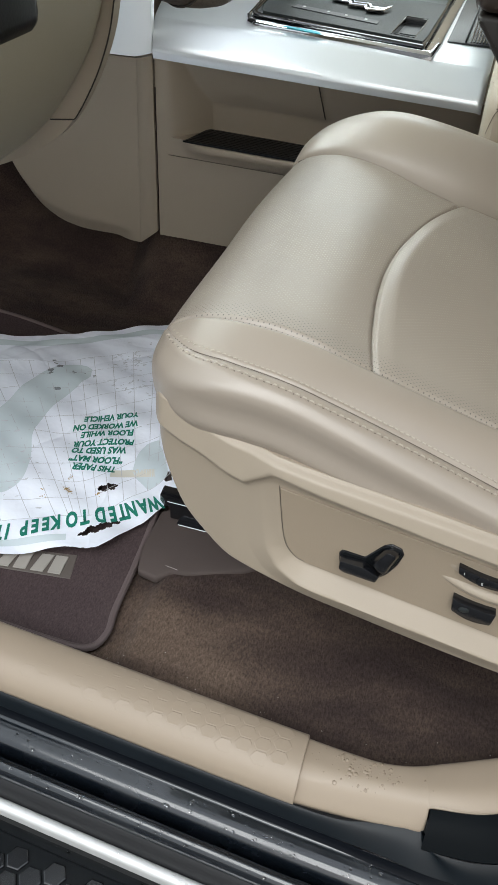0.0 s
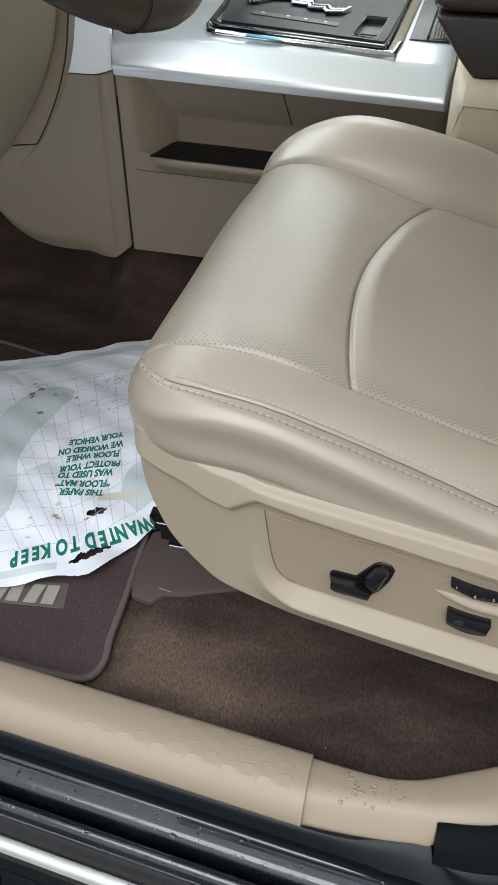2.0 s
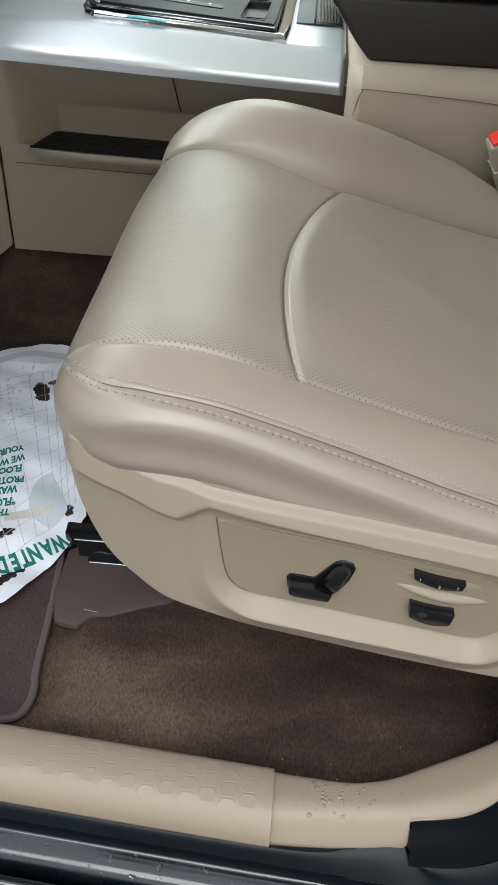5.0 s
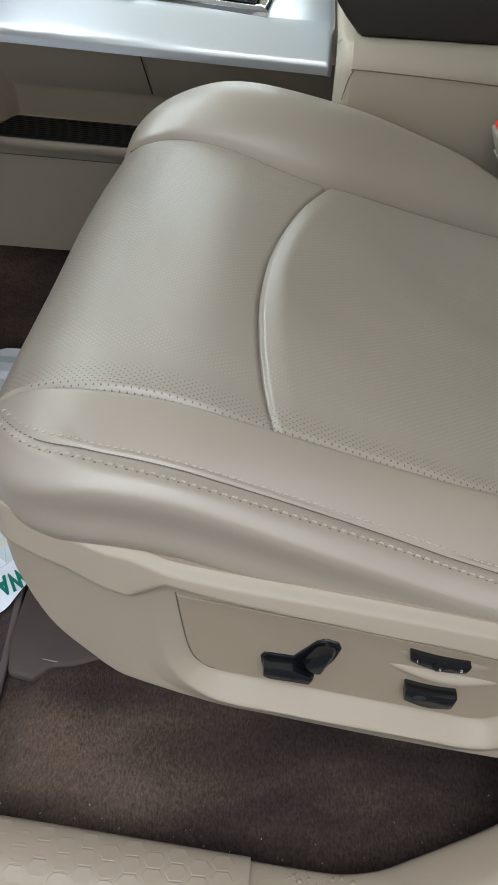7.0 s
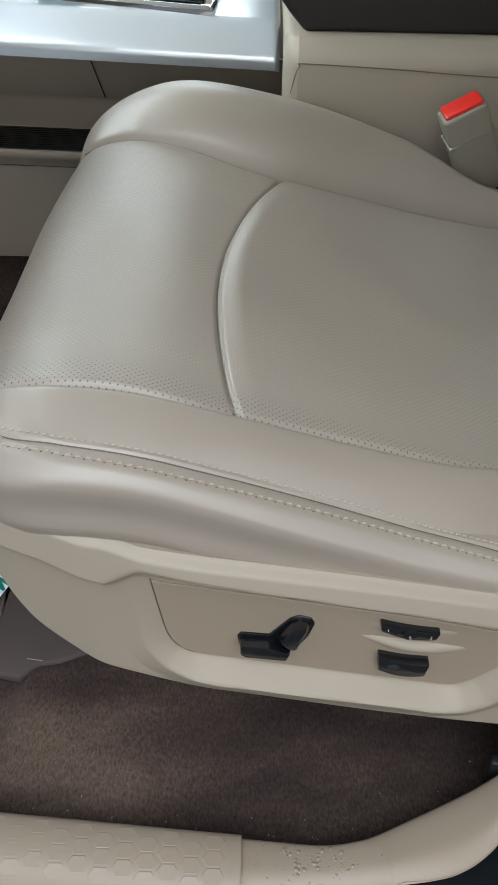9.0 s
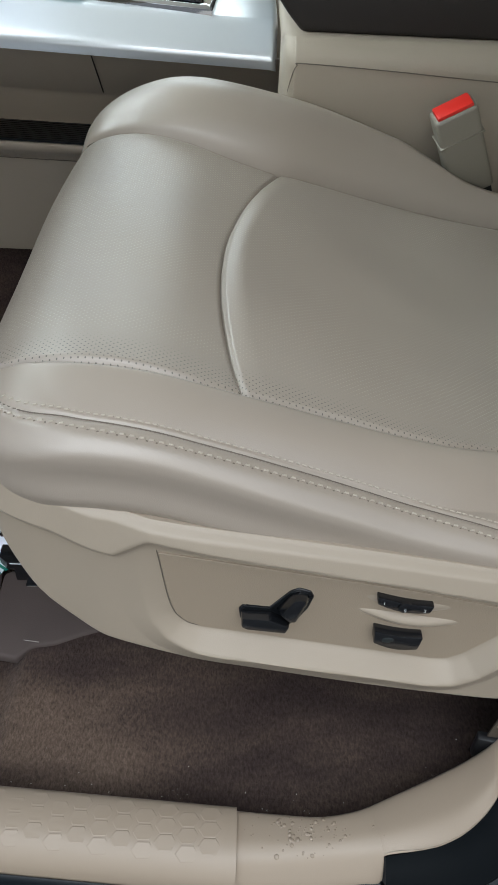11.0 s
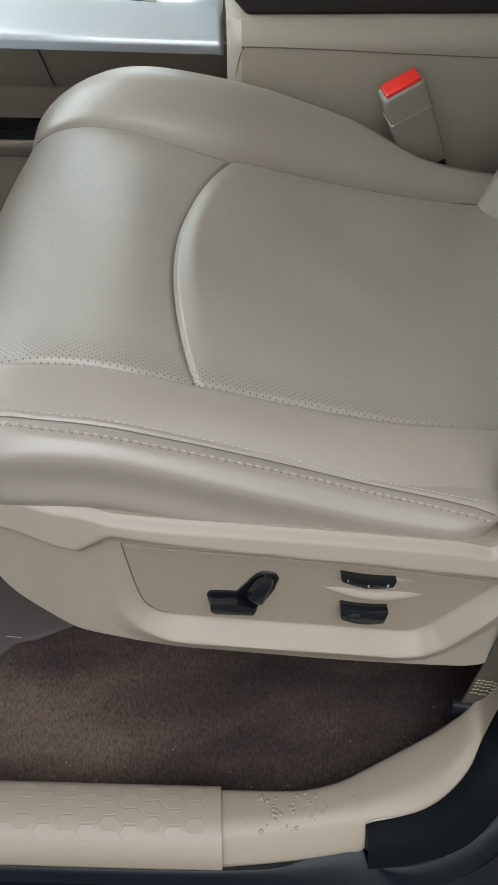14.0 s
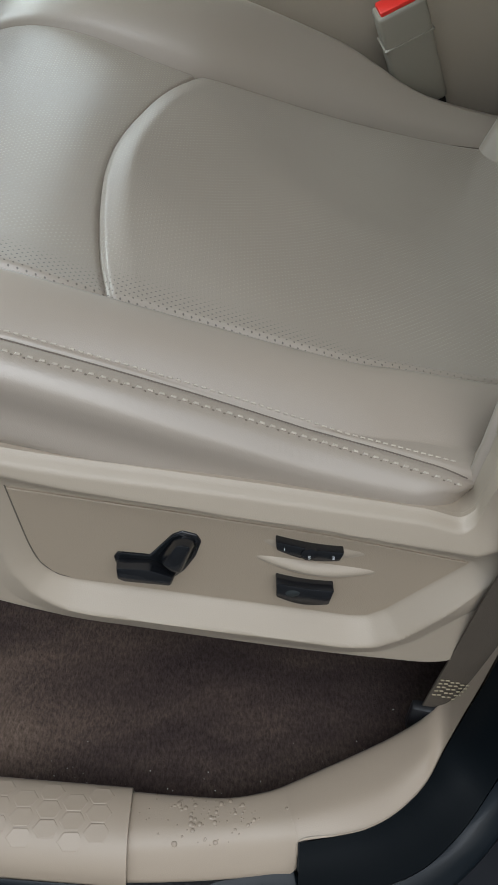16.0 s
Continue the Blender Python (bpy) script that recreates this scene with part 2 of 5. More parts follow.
def punch_holes(m, pitch=0.0047, hole=0.115):
    """A staggered field of small punched holes, dark by the outer seam and paler inboard."""
    nt = m.node_tree
    n, link = nt.nodes, nt.links.new
    co = n.new("ShaderNodeTexCoord")
    near = []
    for shift in (0.0, 0.5):
        mp = n.new("ShaderNodeVectorMath")
        mp.operation = "MULTIPLY_ADD"
        mp.inputs[1].default_value, mp.inputs[2].default_value = (1 / pitch, 1 / pitch, 0), (shift, shift, 0)
        link(co.outputs["Object"], mp.inputs[0])
        fr = n.new("ShaderNodeVectorMath")
        fr.operation = "FRACTION"
        link(mp.outputs[0], fr.inputs[0])
        di = n.new("ShaderNodeVectorMath")
        di.operation = "DISTANCE"
        di.inputs[1].default_value = (0.5, 0.5, 0)
        link(fr.outputs[0], di.inputs[0])
        near.append(di)
    mn = n.new("ShaderNodeMath")
    mn.operation = "MINIMUM"
    link(near[0].outputs["Value"], mn.inputs[0])
    link(near[1].outputs["Value"], mn.inputs[1])
    mask = n.new("ShaderNodeMapRange")
    mask.interpolation_type = "SMOOTHSTEP"
    mask.inputs["From Min"].default_value, mask.inputs["From Max"].default_value = hole * 0.7, hole * 1.25
    link(mn.outputs[0], mask.inputs["Value"])
    b = n["Principled BSDF"]
    base_link = b.inputs["Base Color"].links[0].from_socket
    mx = n.new("ShaderNodeMix")
    mx.data_type = "RGBA"
    hole_tone = n.new("ShaderNodeMix")
    hole_tone.data_type = "RGBA"
    hole_tone.inputs[6].default_value, hole_tone.inputs[7].default_value = (0.47, 0.43, 0.32, 1), (0.095, 0.077, 0.060, 1)
    link(hole_tone.outputs[2], mx.inputs[6])
    place = n.new("ShaderNodeSeparateXYZ")
    link(co.outputs["Object"], place.inputs[0])
    rub = n.new("ShaderNodeTexNoise")
    rub.inputs["Scale"].default_value, rub.inputs["Detail"].default_value = 12, 3
    link(co.outputs["Object"], rub.inputs["Vector"])
    near_seam = n.new("ShaderNodeMapRange")
    near_seam.inputs["From Min"].default_value, near_seam.inputs["From Max"].default_value = 0.176, 0.148
    near_seam.inputs["To Min"].default_value, near_seam.inputs["To Max"].default_value = 0.0, 1.0
    link(place.outputs["Y"], near_seam.inputs["Value"])
    shut = n.new("ShaderNodeMath")
    shut.operation = "MAXIMUM"
    patchy = n.new("ShaderNodeMapRange")
    patchy.inputs["From Min"].default_value, patchy.inputs["From Max"].default_value = 0.35, 0.65
    patchy.inputs["To Min"].default_value, patchy.inputs["To Max"].default_value = 0.15, 0.60
    link(rub.outputs["Fac"], patchy.inputs["Value"])
    link(patchy.outputs[0], shut.inputs[0])
    link(near_seam.outputs[0], shut.inputs[1])
    link(near_seam.outputs[0], hole_tone.inputs[0])
    closed_ = n.new("ShaderNodeMapRange")
    link(shut.outputs[0], closed_.inputs["Value"])
    closed_.inputs["To Min"].default_value, closed_.inputs["To Max"].default_value = 1.0, 0.0
    open_hole = n.new("ShaderNodeMath")
    open_hole.operation = "MAXIMUM"
    link(mask.outputs[0], open_hole.inputs[0])
    link(closed_.outputs[0], open_hole.inputs[1])
    link(open_hole.outputs[0], mx.inputs[0])
    link(base_link, mx.inputs[7])
    link(mx.outputs[2], b.inputs["Base Color"])
    bump = n.new("ShaderNodeBump")
    bump.inputs["Strength"].default_value, bump.inputs["Distance"].default_value = 0.25, 0.0005
    link(mask.outputs[0], bump.inputs["Height"])
    link(b.inputs["Normal"].links[0].from_socket, bump.inputs["Normal"])
    link(bump.outputs[0], b.inputs["Normal"])


punch_holes(PERFORATED)

# ---- mesh helpers ----
def sheet(P, keep=None, flip=False):
    """A bmesh over a grid of points P[i, j]; keep[i, j] picks the faces."""
    P = np.asarray(P, float)
    n, m = P.shape[:2]
    bm = bmesh.new()
    vs = {}
    def v(i, j):
        if (i, j) not in vs:
            vs[i, j] = bm.verts.new(P[i, j])
        return vs[i, j]
    for i in range(n - 1):
        for j in range(m - 1):
            if keep is None or keep[i, j]:
                q = [v(i, j), v(i + 1, j), v(i + 1, j + 1), v(i, j + 1)]
                bm.faces.new(q[::-1] if flip else q)
    return bm


def slab(P, offset, flip=False):
    """A closed shell: the grid P and the same grid moved by offset."""
    P = np.asarray(P, float)
    n, m = P.shape[:2]
    bm = sheet(P, flip=flip)
    Q = P + np.asarray(offset, float)
    lo = sheet(Q, flip=not flip)
    me = bpy.data.meshes.new("tmp")
    lo.to_mesh(me)
    bm.from_mesh(me)
    bpy.data.meshes.remove(me)
    rim = [(i, 0) for i in range(n)] + [(n - 1, j) for j in range(1, m)] + [(i, m - 1) for i in range(n - 2, -1, -1)] + [(0, j) for j in range(m - 2, 0, -1)]
    top = [bm.verts.new(P[r]) for r in rim]
    bot = [bm.verts.new(Q[r]) for r in rim]
    for k in range(len(rim)):
        l = (k + 1) % len(rim)
        bm.faces.new([top[l], top[k], bot[k], bot[l]] if not flip else [top[k], top[l], bot[l], bot[k]])
    bmesh.ops.remove_doubles(bm, verts=bm.verts, dist=1e-6)
    bmesh.ops.recalc_face_normals(bm, faces=bm.faces)
    return bm


def tube(points, radius, sides=10, closed=False, squash=1.0):
    """A round bar along points; radius may be a list."""
    pts = [Vector(p) for p in points]
    n = len(pts)
    rad = radius if isinstance(radius, (list, tuple)) else [radius] * n
    bm = bmesh.new()
    rings = []
    ref = Vector((0, 0, 1))
    for k, p in enumerate(pts):
        a = pts[(k - 1) % n] if closed or k else p
        b = pts[(k + 1) % n] if closed or k < n - 1 else p
        d = (b - a).normalized()
        side = d.cross(ref)
        side = side.normalized() if side.length > 0.05 else d.cross(Vector((0, 1, 0))).normalized()
        up = side.cross(d).normalized()
        rings.append([bm.verts.new(p + rad[k] * (math.cos(2 * math.pi * s / sides) * side + squash * math.sin(2 * math.pi * s / sides) * up)) for s in range(sides)])
    for k in range(n if closed else n - 1):
        a, b = rings[k], rings[(k + 1) % n]
        for s in range(sides):
            t = (s + 1) % sides
            bm.faces.new((a[s], a[t], b[t], b[s]))
    if not closed:
        bm.faces.new(rings[0])
        bm.faces.new(rings[-1][::-1])
    bmesh.ops.recalc_face_normals(bm, faces=bm.faces)
    return bm


def rbox(x0, x1, y0, y1, z0, z1, bevel=0.003, segments=2):
    bm = bmesh.new()
    bmesh.ops.create_cube(bm, size=1)
    for v in bm.verts:
        v.co = Vector(((x0 + x1) / 2 + v.co.x * (x1 - x0), (y0 + y1) / 2 + v.co.y * (y1 - y0), (z0 + z1) / 2 + v.co.z * (z1 - z0)))
    if bevel:
        bmesh.ops.bevel(bm, geom=bm.edges[:], offset=bevel, segments=segments, affect="EDGES", profile=0.5)
    return bm


def prism(outline, axis, a, b, bevel=0.002, segments=2):
    """An outline of 2D points drawn out along an axis from a to b. Axis y takes (x, z), axis z takes (x, y), axis x takes (y, z)."""
    def at(p, h):
        return {"y": (p[0], h, p[1]), "z": (p[0], p[1], h), "x": (h, p[0], p[1])}[axis]
    bm = bmesh.new()
    lo = [bm.verts.new(at(p, a)) for p in outline]
    hi = [bm.verts.new(at(p, b)) for p in outline]
    n = len(outline)
    for k in range(n):
        l = (k + 1) % n
        bm.faces.new((lo[k], lo[l], hi[l], hi[k]))
    bm.faces.new(lo[::-1])
    bm.faces.new(hi)
    bmesh.ops.recalc_face_normals(bm, faces=bm.faces)
    if bevel:
        bmesh.ops.bevel(bm, geom=bm.edges[:], offset=bevel, segments=segments, affect="EDGES", profile=0.5)
    return bm


def join(*bms):
    out = bmesh.new()
    for b in bms:
        me = bpy.data.meshes.new("tmp")
        b.to_mesh(me)
        out.from_mesh(me)
        bpy.data.meshes.remove(me)
    return out


def moved(bm, m):
    bmesh.ops.transform(bm, matrix=m, verts=bm.verts)
    return bm


def finish(name, bm, mat, smooth=True):
    me = bpy.data.meshes.new(name)
    bm.to_mesh(me)
    bm.free()
    me.materials.append(mat)
    if smooth:
        me.polygons.foreach_set("use_smooth", [True] * len(me.polygons))
        me.set_sharp_from_angle(angle=radians(38))
    return new(name, me)


def part(name, bm, mat, parent, label="", smooth=True):
    ob = finish(name, bm, mat, smooth)
    ob.parent = parent
    return tagged(ob, label)


def structure(name, bm, mat, label, category, smooth=True):
    return tagged(finish(name, bm, mat, smooth), label, category, kind="structure")


def base(name, at, label, category, group=""):
    """An empty at a thing's base; its parts are given in world places."""
    ob = new(name)
    ob.empty_display_size = 0.05
    return tagged(ob, label, category, group)


def smoothstep(a, b, x):
    t = np.clip((np.asarray(x, float) - a) / (b - a), 0, 1)
    return t * t * (3 - 2 * t)


def curve_points(knots, n):
    """A smooth line of n points through knots (Catmull-Rom)."""
    k = np.asarray(knots, float)
    k = np.vstack([2 * k[0] - k[1], k, 2 * k[-1] - k[-2]])
    out = []
    for t in np.linspace(0, len(k) - 3 - 1e-9, n):
        i, f = int(t), t - int(t)
        a, b, c, d = k[i : i + 4]
        out.append(0.5 * (2 * b + (c - a) * f + (2 * a - 5 * b + 4 * c - d) * f**2 + (3 * b - a - 3 * c + d) * f**3))
    return np.array(out)


# ---- seat ----
def smooth_table(xs, ys):
    c = curve_points(np.column_stack([xs, ys]), 400)
    return lambda x: np.interp(x, c[:, 0], c[:, 1])


BOLSTER = smooth_table([-0.21, -0.17, -0.14, -0.112, -0.074, -0.011, 0.067, 0.151, 0.196, 0.275, 0.45], [0.0, 0.006, 0.020, 0.029, 0.040, 0.052, 0.060, 0.0605, 0.0545, 0.042, 0.038])
INNER = smooth_table([-0.21, -0.165, -0.08, -0.03, 0.02, 0.06, 0.1, 0.15, 0.2, 0.25, 0.45], [0.535, 0.532, 0.524, 0.5215, 0.5250, 0.5325, 0.541, 0.549, 0.554, 0.558, 0.57])
OUTER = smooth_table([-0.24, -0.20, -0.186, -0.165, -0.14, -0.1, 0, 0.13, 0.2, 0.45], [0.137, 0.137, 0.137, 0.135, 0.131, 0.129, 0.132, 0.14, 0.15, 0.17])


def inner_seam(x):
    return INNER(x)


def outer_seam(x):
    return OUTER(x)


def arc_seam(y):
    return np.interp(y, ARC_LINE[:, 0], ARC_LINE[:, 1])


ARC_LINE = curve_points([[0.08, 0.006], [0.131, -0.008], [0.16, -0.0155], [0.192, -0.021], [0.235, -0.026], [0.285, -0.028], [0.345, -0.024], [0.406, -0.013], [0.46, 0.002], [0.515, 0.022], [0.57, 0.046]], 200)


def top_height(x, y):
    """Height of the seat cushion's upper side."""
    ys, yo = inner_seam(x), outer_seam(x)
    z = 0.39 - 0.33 * x - 2.2 * np.maximum(0, -0.045 - x) ** 2 + 0.45 * np.maximum(0, x - 0.08) ** 2
    rise = BOLSTER(x)
    t = np.clip((y - ys) / 0.06, 0, 1)
    z = z + np.where(y > ys, rise * np.sin(t**0.78 * math.pi / 2), 0)
    t = np.clip((yo - y) / 0.05, 0, 1)
    z = z - np.where(y < yo, 0.017 * t**1.4 - 0.005 * np.sin(t * math.pi) * smoothstep(-0.11, 0.02, x), 0)
    mid = np.clip((y - yo) / (ys - yo), 0, 1)
    d = x - arc_seam(y)
    inside = (y > yo) & (y < ys)
    puff = np.sin(mid * math.pi) ** 0.6
    z = z + np.where(inside, puff * np.where(d > 0, 0.009 * smoothstep(-0.003, 0.020, d) * np.exp(-np.maximum(d, 0) / 0.07) - 0.010 * smoothstep(0.03, 0.2, d), -0.007 * np.exp(np.minimum(d, 0) / 0.04)), 0)
    z = z - np.where(inside, 0.0022 * np.exp(-((d / 0.0022) ** 2)), 0)
    z = z - 0.003 * np.exp(-(((y - ys) / 0.0025) ** 2)) - 0.0022 * np.exp(-(((y - yo) / 0.0016) ** 2))
    z = z - 0.0045 * np.exp(-(((y - ys) / 0.0034) ** 2)) * smoothstep(0.34, 0.22, x) - 0.0016 * np.exp(-(((y - yo) / 0.0025) ** 2)) - np.where(inside, 0.0010 * np.exp(-((d / 0.0028) ** 2)), 0)
    z = z + 0.0016 * np.sin(31 * x + 9 * y) * np.sin(23 * y - 6 * x + 1) * inside
    return z


WELT = smooth_table([-0.24, -0.20, -0.188, -0.180, -0.168, -0.155, -0.14, -0.12, -0.10, -0.05, 0.0, 0.05, 0.1, 0.15, 0.19, 0.25, 0.45], [0.137, 0.137, 0.1365, 0.127, 0.112, 0.1005, 0.0925, 0.0876, 0.0853, 0.0843, 0.0848, 0.0856, 0.0858, 0.0848, 0.0828, 0.081, 0.081])


def welt(p):
    return WELT(p)


FRONT = smooth_table([0.0, 0.09, 0.14, 0.25, 0.35, 0.45, 0.52, 0.6, 0.75], [-0.138, -0.138, -0.1385, -0.1390, -0.1380, -0.1355, -0.130, -0.120, -0.117])


SIDE_SWELL = smooth_table([0.0, 0.04, 0.09, 0.15, 0.22, 0.29, 0.36, 0.42, 0.50, 0.62, 1.0], [0.0, 0.0074, 0.0128, 0.0150, 0.0151, 0.0145, 0.0149, 0.0162, 0.0169, 0.012, 0.0])


def drape(p, q):
    """A point of the cushion cover from its flat pattern: over the top, then down front and sides."""
    y0, y1, rc = 0.088, 0.592 - 0.010 * smoothstep(0.16, 0.26, p), 0.035
    x0 = FRONT(q)
    x1 = 0.202 + 0.25 * smoothstep(0.07, 0.17, q)
    cx, cy_ = np.minimum(np.maximum(p, x0 + rc), x1 - rc), np.clip(q, y0 + rc, y1 - rc)
    dx, dy = p - cx, q - cy_
    far = np.hypot(dx, dy)
    nx, ny = np.where(far > 0, dx / np.maximum(far, 1e-9), 0), np.where(far > 0, dy / np.maximum(far, 1e-9), 0)
    d = np.minimum(far - rc, 0.17)
    wf, wo, wi, wr = np.maximum(-nx, 0) ** 2, np.maximum(-ny, 0) ** 2, np.maximum(ny, 0) ** 2, np.maximum(nx, 0) ** 2
    r = (0.045 * wf + 0.011 * wo + 0.04 * wi + 0.016 * wr) / np.maximum(wf + wo + wi + wr, 1e-9) + 1e-4
    over = d > 0
    a = np.minimum(np.maximum(d, 0) / r, math.pi / 2)
    out = r * np.sin(a)
    down = r * (1 - np.cos(a)) + np.maximum(0, np.maximum(d, 0) - r * math.pi / 2)
    t = np.clip(down / 0.10, 0, 1)
    k, s = 0.7, d / r
    ease = wf * r * np.where(s < -k / 2, 0, np.where(s < k / 2, (s + k / 2) ** 3 / (6 * k) - (1 - np.cos(np.maximum(s, 0))), k * k / 24))
    ex, ey = np.where(over, cx + nx * rc, p), np.where(over, cy_ + ny * rc, q)
    edge_z = top_height(ex, ey)
    fall = (edge_z - top_height(ex - nx * 5e-4, ey - ny * 5e-4)) / 5e-4
    ease = ease - np.where(over, wf * np.minimum(fall, 0) * 0.011 * (1 - np.exp(-np.maximum(d, 0) / 0.011)), 0)
    swell = 1 + 0.04 * np.sin(19 * p + 0.8) + 0.02 * np.sin(47 * p + 30 * d)
    out = out + np.where(over, SIDE_SWELL(t) * wo * swell + 0.012 * wf * np.sin(t**0.62 * math.pi), 0)
    groove = 0.0015 * np.exp(-(((q - welt(p)) / 0.0014) ** 2)) * smoothstep(-0.195, -0.183, p)
    seamed = smoothstep(-0.195, -0.175, p) * smoothstep(0.21, 0.19, p)
    under = welt(p) - q
    fold = 0.0014 * np.exp(-(((under - 0.0062) / 0.0036) ** 2)) * smoothstep(0.0002, 0.0022, under)
    dimple = 0.00025 * np.exp(-(((under - 0.0042) / 0.0017) ** 2)) * np.maximum(0, np.cos(2 * math.pi * (p + 0.176) / 0.006)) ** 2
    crinkle = 0.00004 * np.exp(-(((under - 0.010) / 0.003) ** 2)) * np.sin(p * 1450 + 3 * np.sin(p * 210)) * np.sin(p * 37 + 1) ** 2
    lift = (fold - dimple + crinkle) * seamed
    out = out + np.where(over, lift * np.sin(a) - groove * 0.4, 0)
    px, py = np.where(over, cx + nx * (rc + out), p), np.where(over, cy_ + ny * (rc + out), q)
    return px, py, edge_z - np.where(over, down, 0) - ease + lift * np.cos(a) - groove * 0.9, d


seat = base("driver_seat", (0, 0, 0), "tan leather power driver seat with perforated cushion centre", "car seat")
p = np.concatenate([np.linspace(-0.33, -0.2, 50), np.linspace(-0.198, 0.252, 521), np.linspace(0.253, 0.55, 70)])
q = np.concatenate([np.linspace(-0.08, 0.055, 60), np.linspace(0.0558, 0.095, 66), np.linspace(0.0965, 0.63, 290), np.linspace(0.633, 0.75, 30)])
PF, QF = np.meshgrid(p, q, indexing="ij")
PP = PF + arc_seam(QF) * np.exp(-((PF / 0.09) ** 2)) * smoothstep(0.09, 0.12, QF) * smoothstep(0.60, 0.56, QF)
QQ = QF + np.clip(outer_seam(PP) - 0.132, -0.014, 0.03) * np.exp(-(((QF - 0.132) / 0.032) ** 2)) * smoothstep(0.085, 0.10, QF) + (inner_seam(PP) - 0.525) * np.exp(-(((QF - 0.525) / 0.06) ** 2))
X, Y, Z, D = drape(PP, QQ)
GRID = np.stack([X, Y, Z], -1)
pc, qc = (PP[1:, 1:] + PP[:-1, :-1]) / 2, (QQ[1:, 1:] + QQ[:-1, :-1]) / 2
dc = (D[1:, 1:] + D[:-1, :-1]) / 2
yo, ys, xa = outer_seam(pc), inner_seam(pc), arc_seam(qc)
side = (qc < welt(pc)) & (qc < 0.20)
live = dc < 0.118
part("side_panel", sheet(GRID, side & live), LEATHER, seat)
part("outer_bolster", sheet(GRID, ~side & (qc < yo) & live), LEATHER, seat)
part("inner_bolster", sheet(GRID, ~side & (qc >= ys) & live), LEATHER, seat)
part("front_insert", sheet(GRID, ~side & (qc >= yo) & (qc < ys) & (pc < xa) & live), PERFORATED, seat, "perforated tan leather front of the cushion")
part("rear_insert", sheet(GRID, ~side & (qc >= yo) & (qc < ys) & (pc >= xa) & live), PERFORATED, seat, "perforated tan leather seating surface")


def cover(p, q, lift=0.0):
    x, y, z, _ = drape(np.array([p]), np.array([q]))
    e = 1e-3
    a = np.array([v[0] for v in drape(np.array([p + e]), np.array([q]))[:3]]) - np.array([x[0], y[0], z[0]])
    b = np.array([v[0] for v in drape(np.array([p]), np.array([q + e]))[:3]]) - np.array([x[0], y[0], z[0]])
    n = np.cross(a, b)
    n /= np.linalg.norm(n)
    return Vector((x[0], y[0], z[0])) + lift * Vector(n), Vector(a).normalized(), Vector(n)


def stitches(q_of, p0, p1, pitch, length, radius, sag=0.2, name="stitching"):
    """One row of raised threads along the cover."""
    bm = bmesh.new()
    n = int((p1 - p0) / pitch)
    for k in range(n):
        c = p0 + (k + 0.5) * pitch
        at, along, up = cover(c, q_of(c), radius * 0.35)
        across = up.cross(along).normalized()
        rings = []
        for s, w in ((-0.5, 0.35), (-0.3, 0.95), (0.3, 0.95), (0.5, 0.35)):
            o = at + along * (s * length) - up * (radius * sag * (1 if abs(s) > 0.4 else 0) * 4)
            rings.append([bm.verts.new(o + radius * w * (math.cos(f) * across + math.sin(f) * up)) for f in (0, 1.05, 2.1, 3.14, 4.7)])
        for a, b in zip(rings, rings[1:]):
            for s in range(5):
                bm.faces.new((a[s], a[(s + 1) % 5], b[(s + 1) % 5], b[s]))
    return bm


part("stitching", stitches(lambda c: float(welt(c)) + 0.0042, -0.172, 0.198, 0.0046, 0.0036, 0.00070), THREAD, seat, "fine row of tan topstitching")
part("stitching", stitches(lambda c: float(welt(c)) - 0.0040, -0.176, 0.198, 0.006, 0.0038, 0.00085, 0.25), THREAD, seat, "coarse row of tan topstitching")
# Dark beads between the stitches paint the shade of the needle holes.
part("needle_holes", stitches(lambda c: float(welt(c)) - 0.0046, -0.173, 0.198, 0.006, 0.0015, 0.00055, 0.1), STITCHSHADE, seat, "dark beads painting the shade in needle holes between the stitches")
# Thin dark bars laid in the grooves paint their shade.
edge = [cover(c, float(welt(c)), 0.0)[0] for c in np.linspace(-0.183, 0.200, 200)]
part("welt_groove", tube(edge, 0.0005, 6), WELTDARK, seat, "dark line painting the shade in the welt seam")
edge = [cover(c, float(outer_seam(c)), -0.0009)[0] for c in np.linspace(-0.20, 0.4, 120)]
part("seam_line", tube(edge, 0.0008, 5), SEAMTAN, seat)
edge = [cover(float(arc_seam(c)), c, -0.0010)[0] for c in np.linspace(0.135, 0.517, 90)]
part("seam_line", tube(edge, 0.0008, 5), SEAMTAN, seat)
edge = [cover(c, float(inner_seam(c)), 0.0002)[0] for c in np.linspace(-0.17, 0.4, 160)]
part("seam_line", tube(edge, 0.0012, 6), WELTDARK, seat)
# seat pan and rails below the cover
part("seat_pan", rbox(-0.06, 0.34, 0.10, 0.57, 0.20, 0.255, 0.02), BLACK, seat, "dark seat frame under the cushion")

# side shield: outline from front to rear, lower and upper edge
NU, NV = 240, 120
low = curve_points([(-0.188, 0.352), (-0.181, 0.325), (-0.172, 0.296), (-0.161, 0.266), (-0.149, 0.243), (-0.130, 0.222), (-0.105, 0.2055), (-0.07, 0.194), (0.0, 0.179), (0.10, 0.1585), (0.18, 0.1455), (0.213, 0.1435), (0.235, 0.155), (0.30, 0.19)], NU)
upp = curve_points([(-0.1885, 0.357), (-0.1855, 0.363), (-0.180, 0.3675), (-0.168, 0.3695), (-0.156, 0.366), (-0.14, 0.360), (-0.118, 0.3525), (-0.075, 0.344), (0.0, 0.332), (0.09, 0.317), (0.17, 0.3025), (0.202, 0.2975), (0.211, 0.335), (0.238, 0.46)], NU)
v = np.linspace(0, 1, NV)
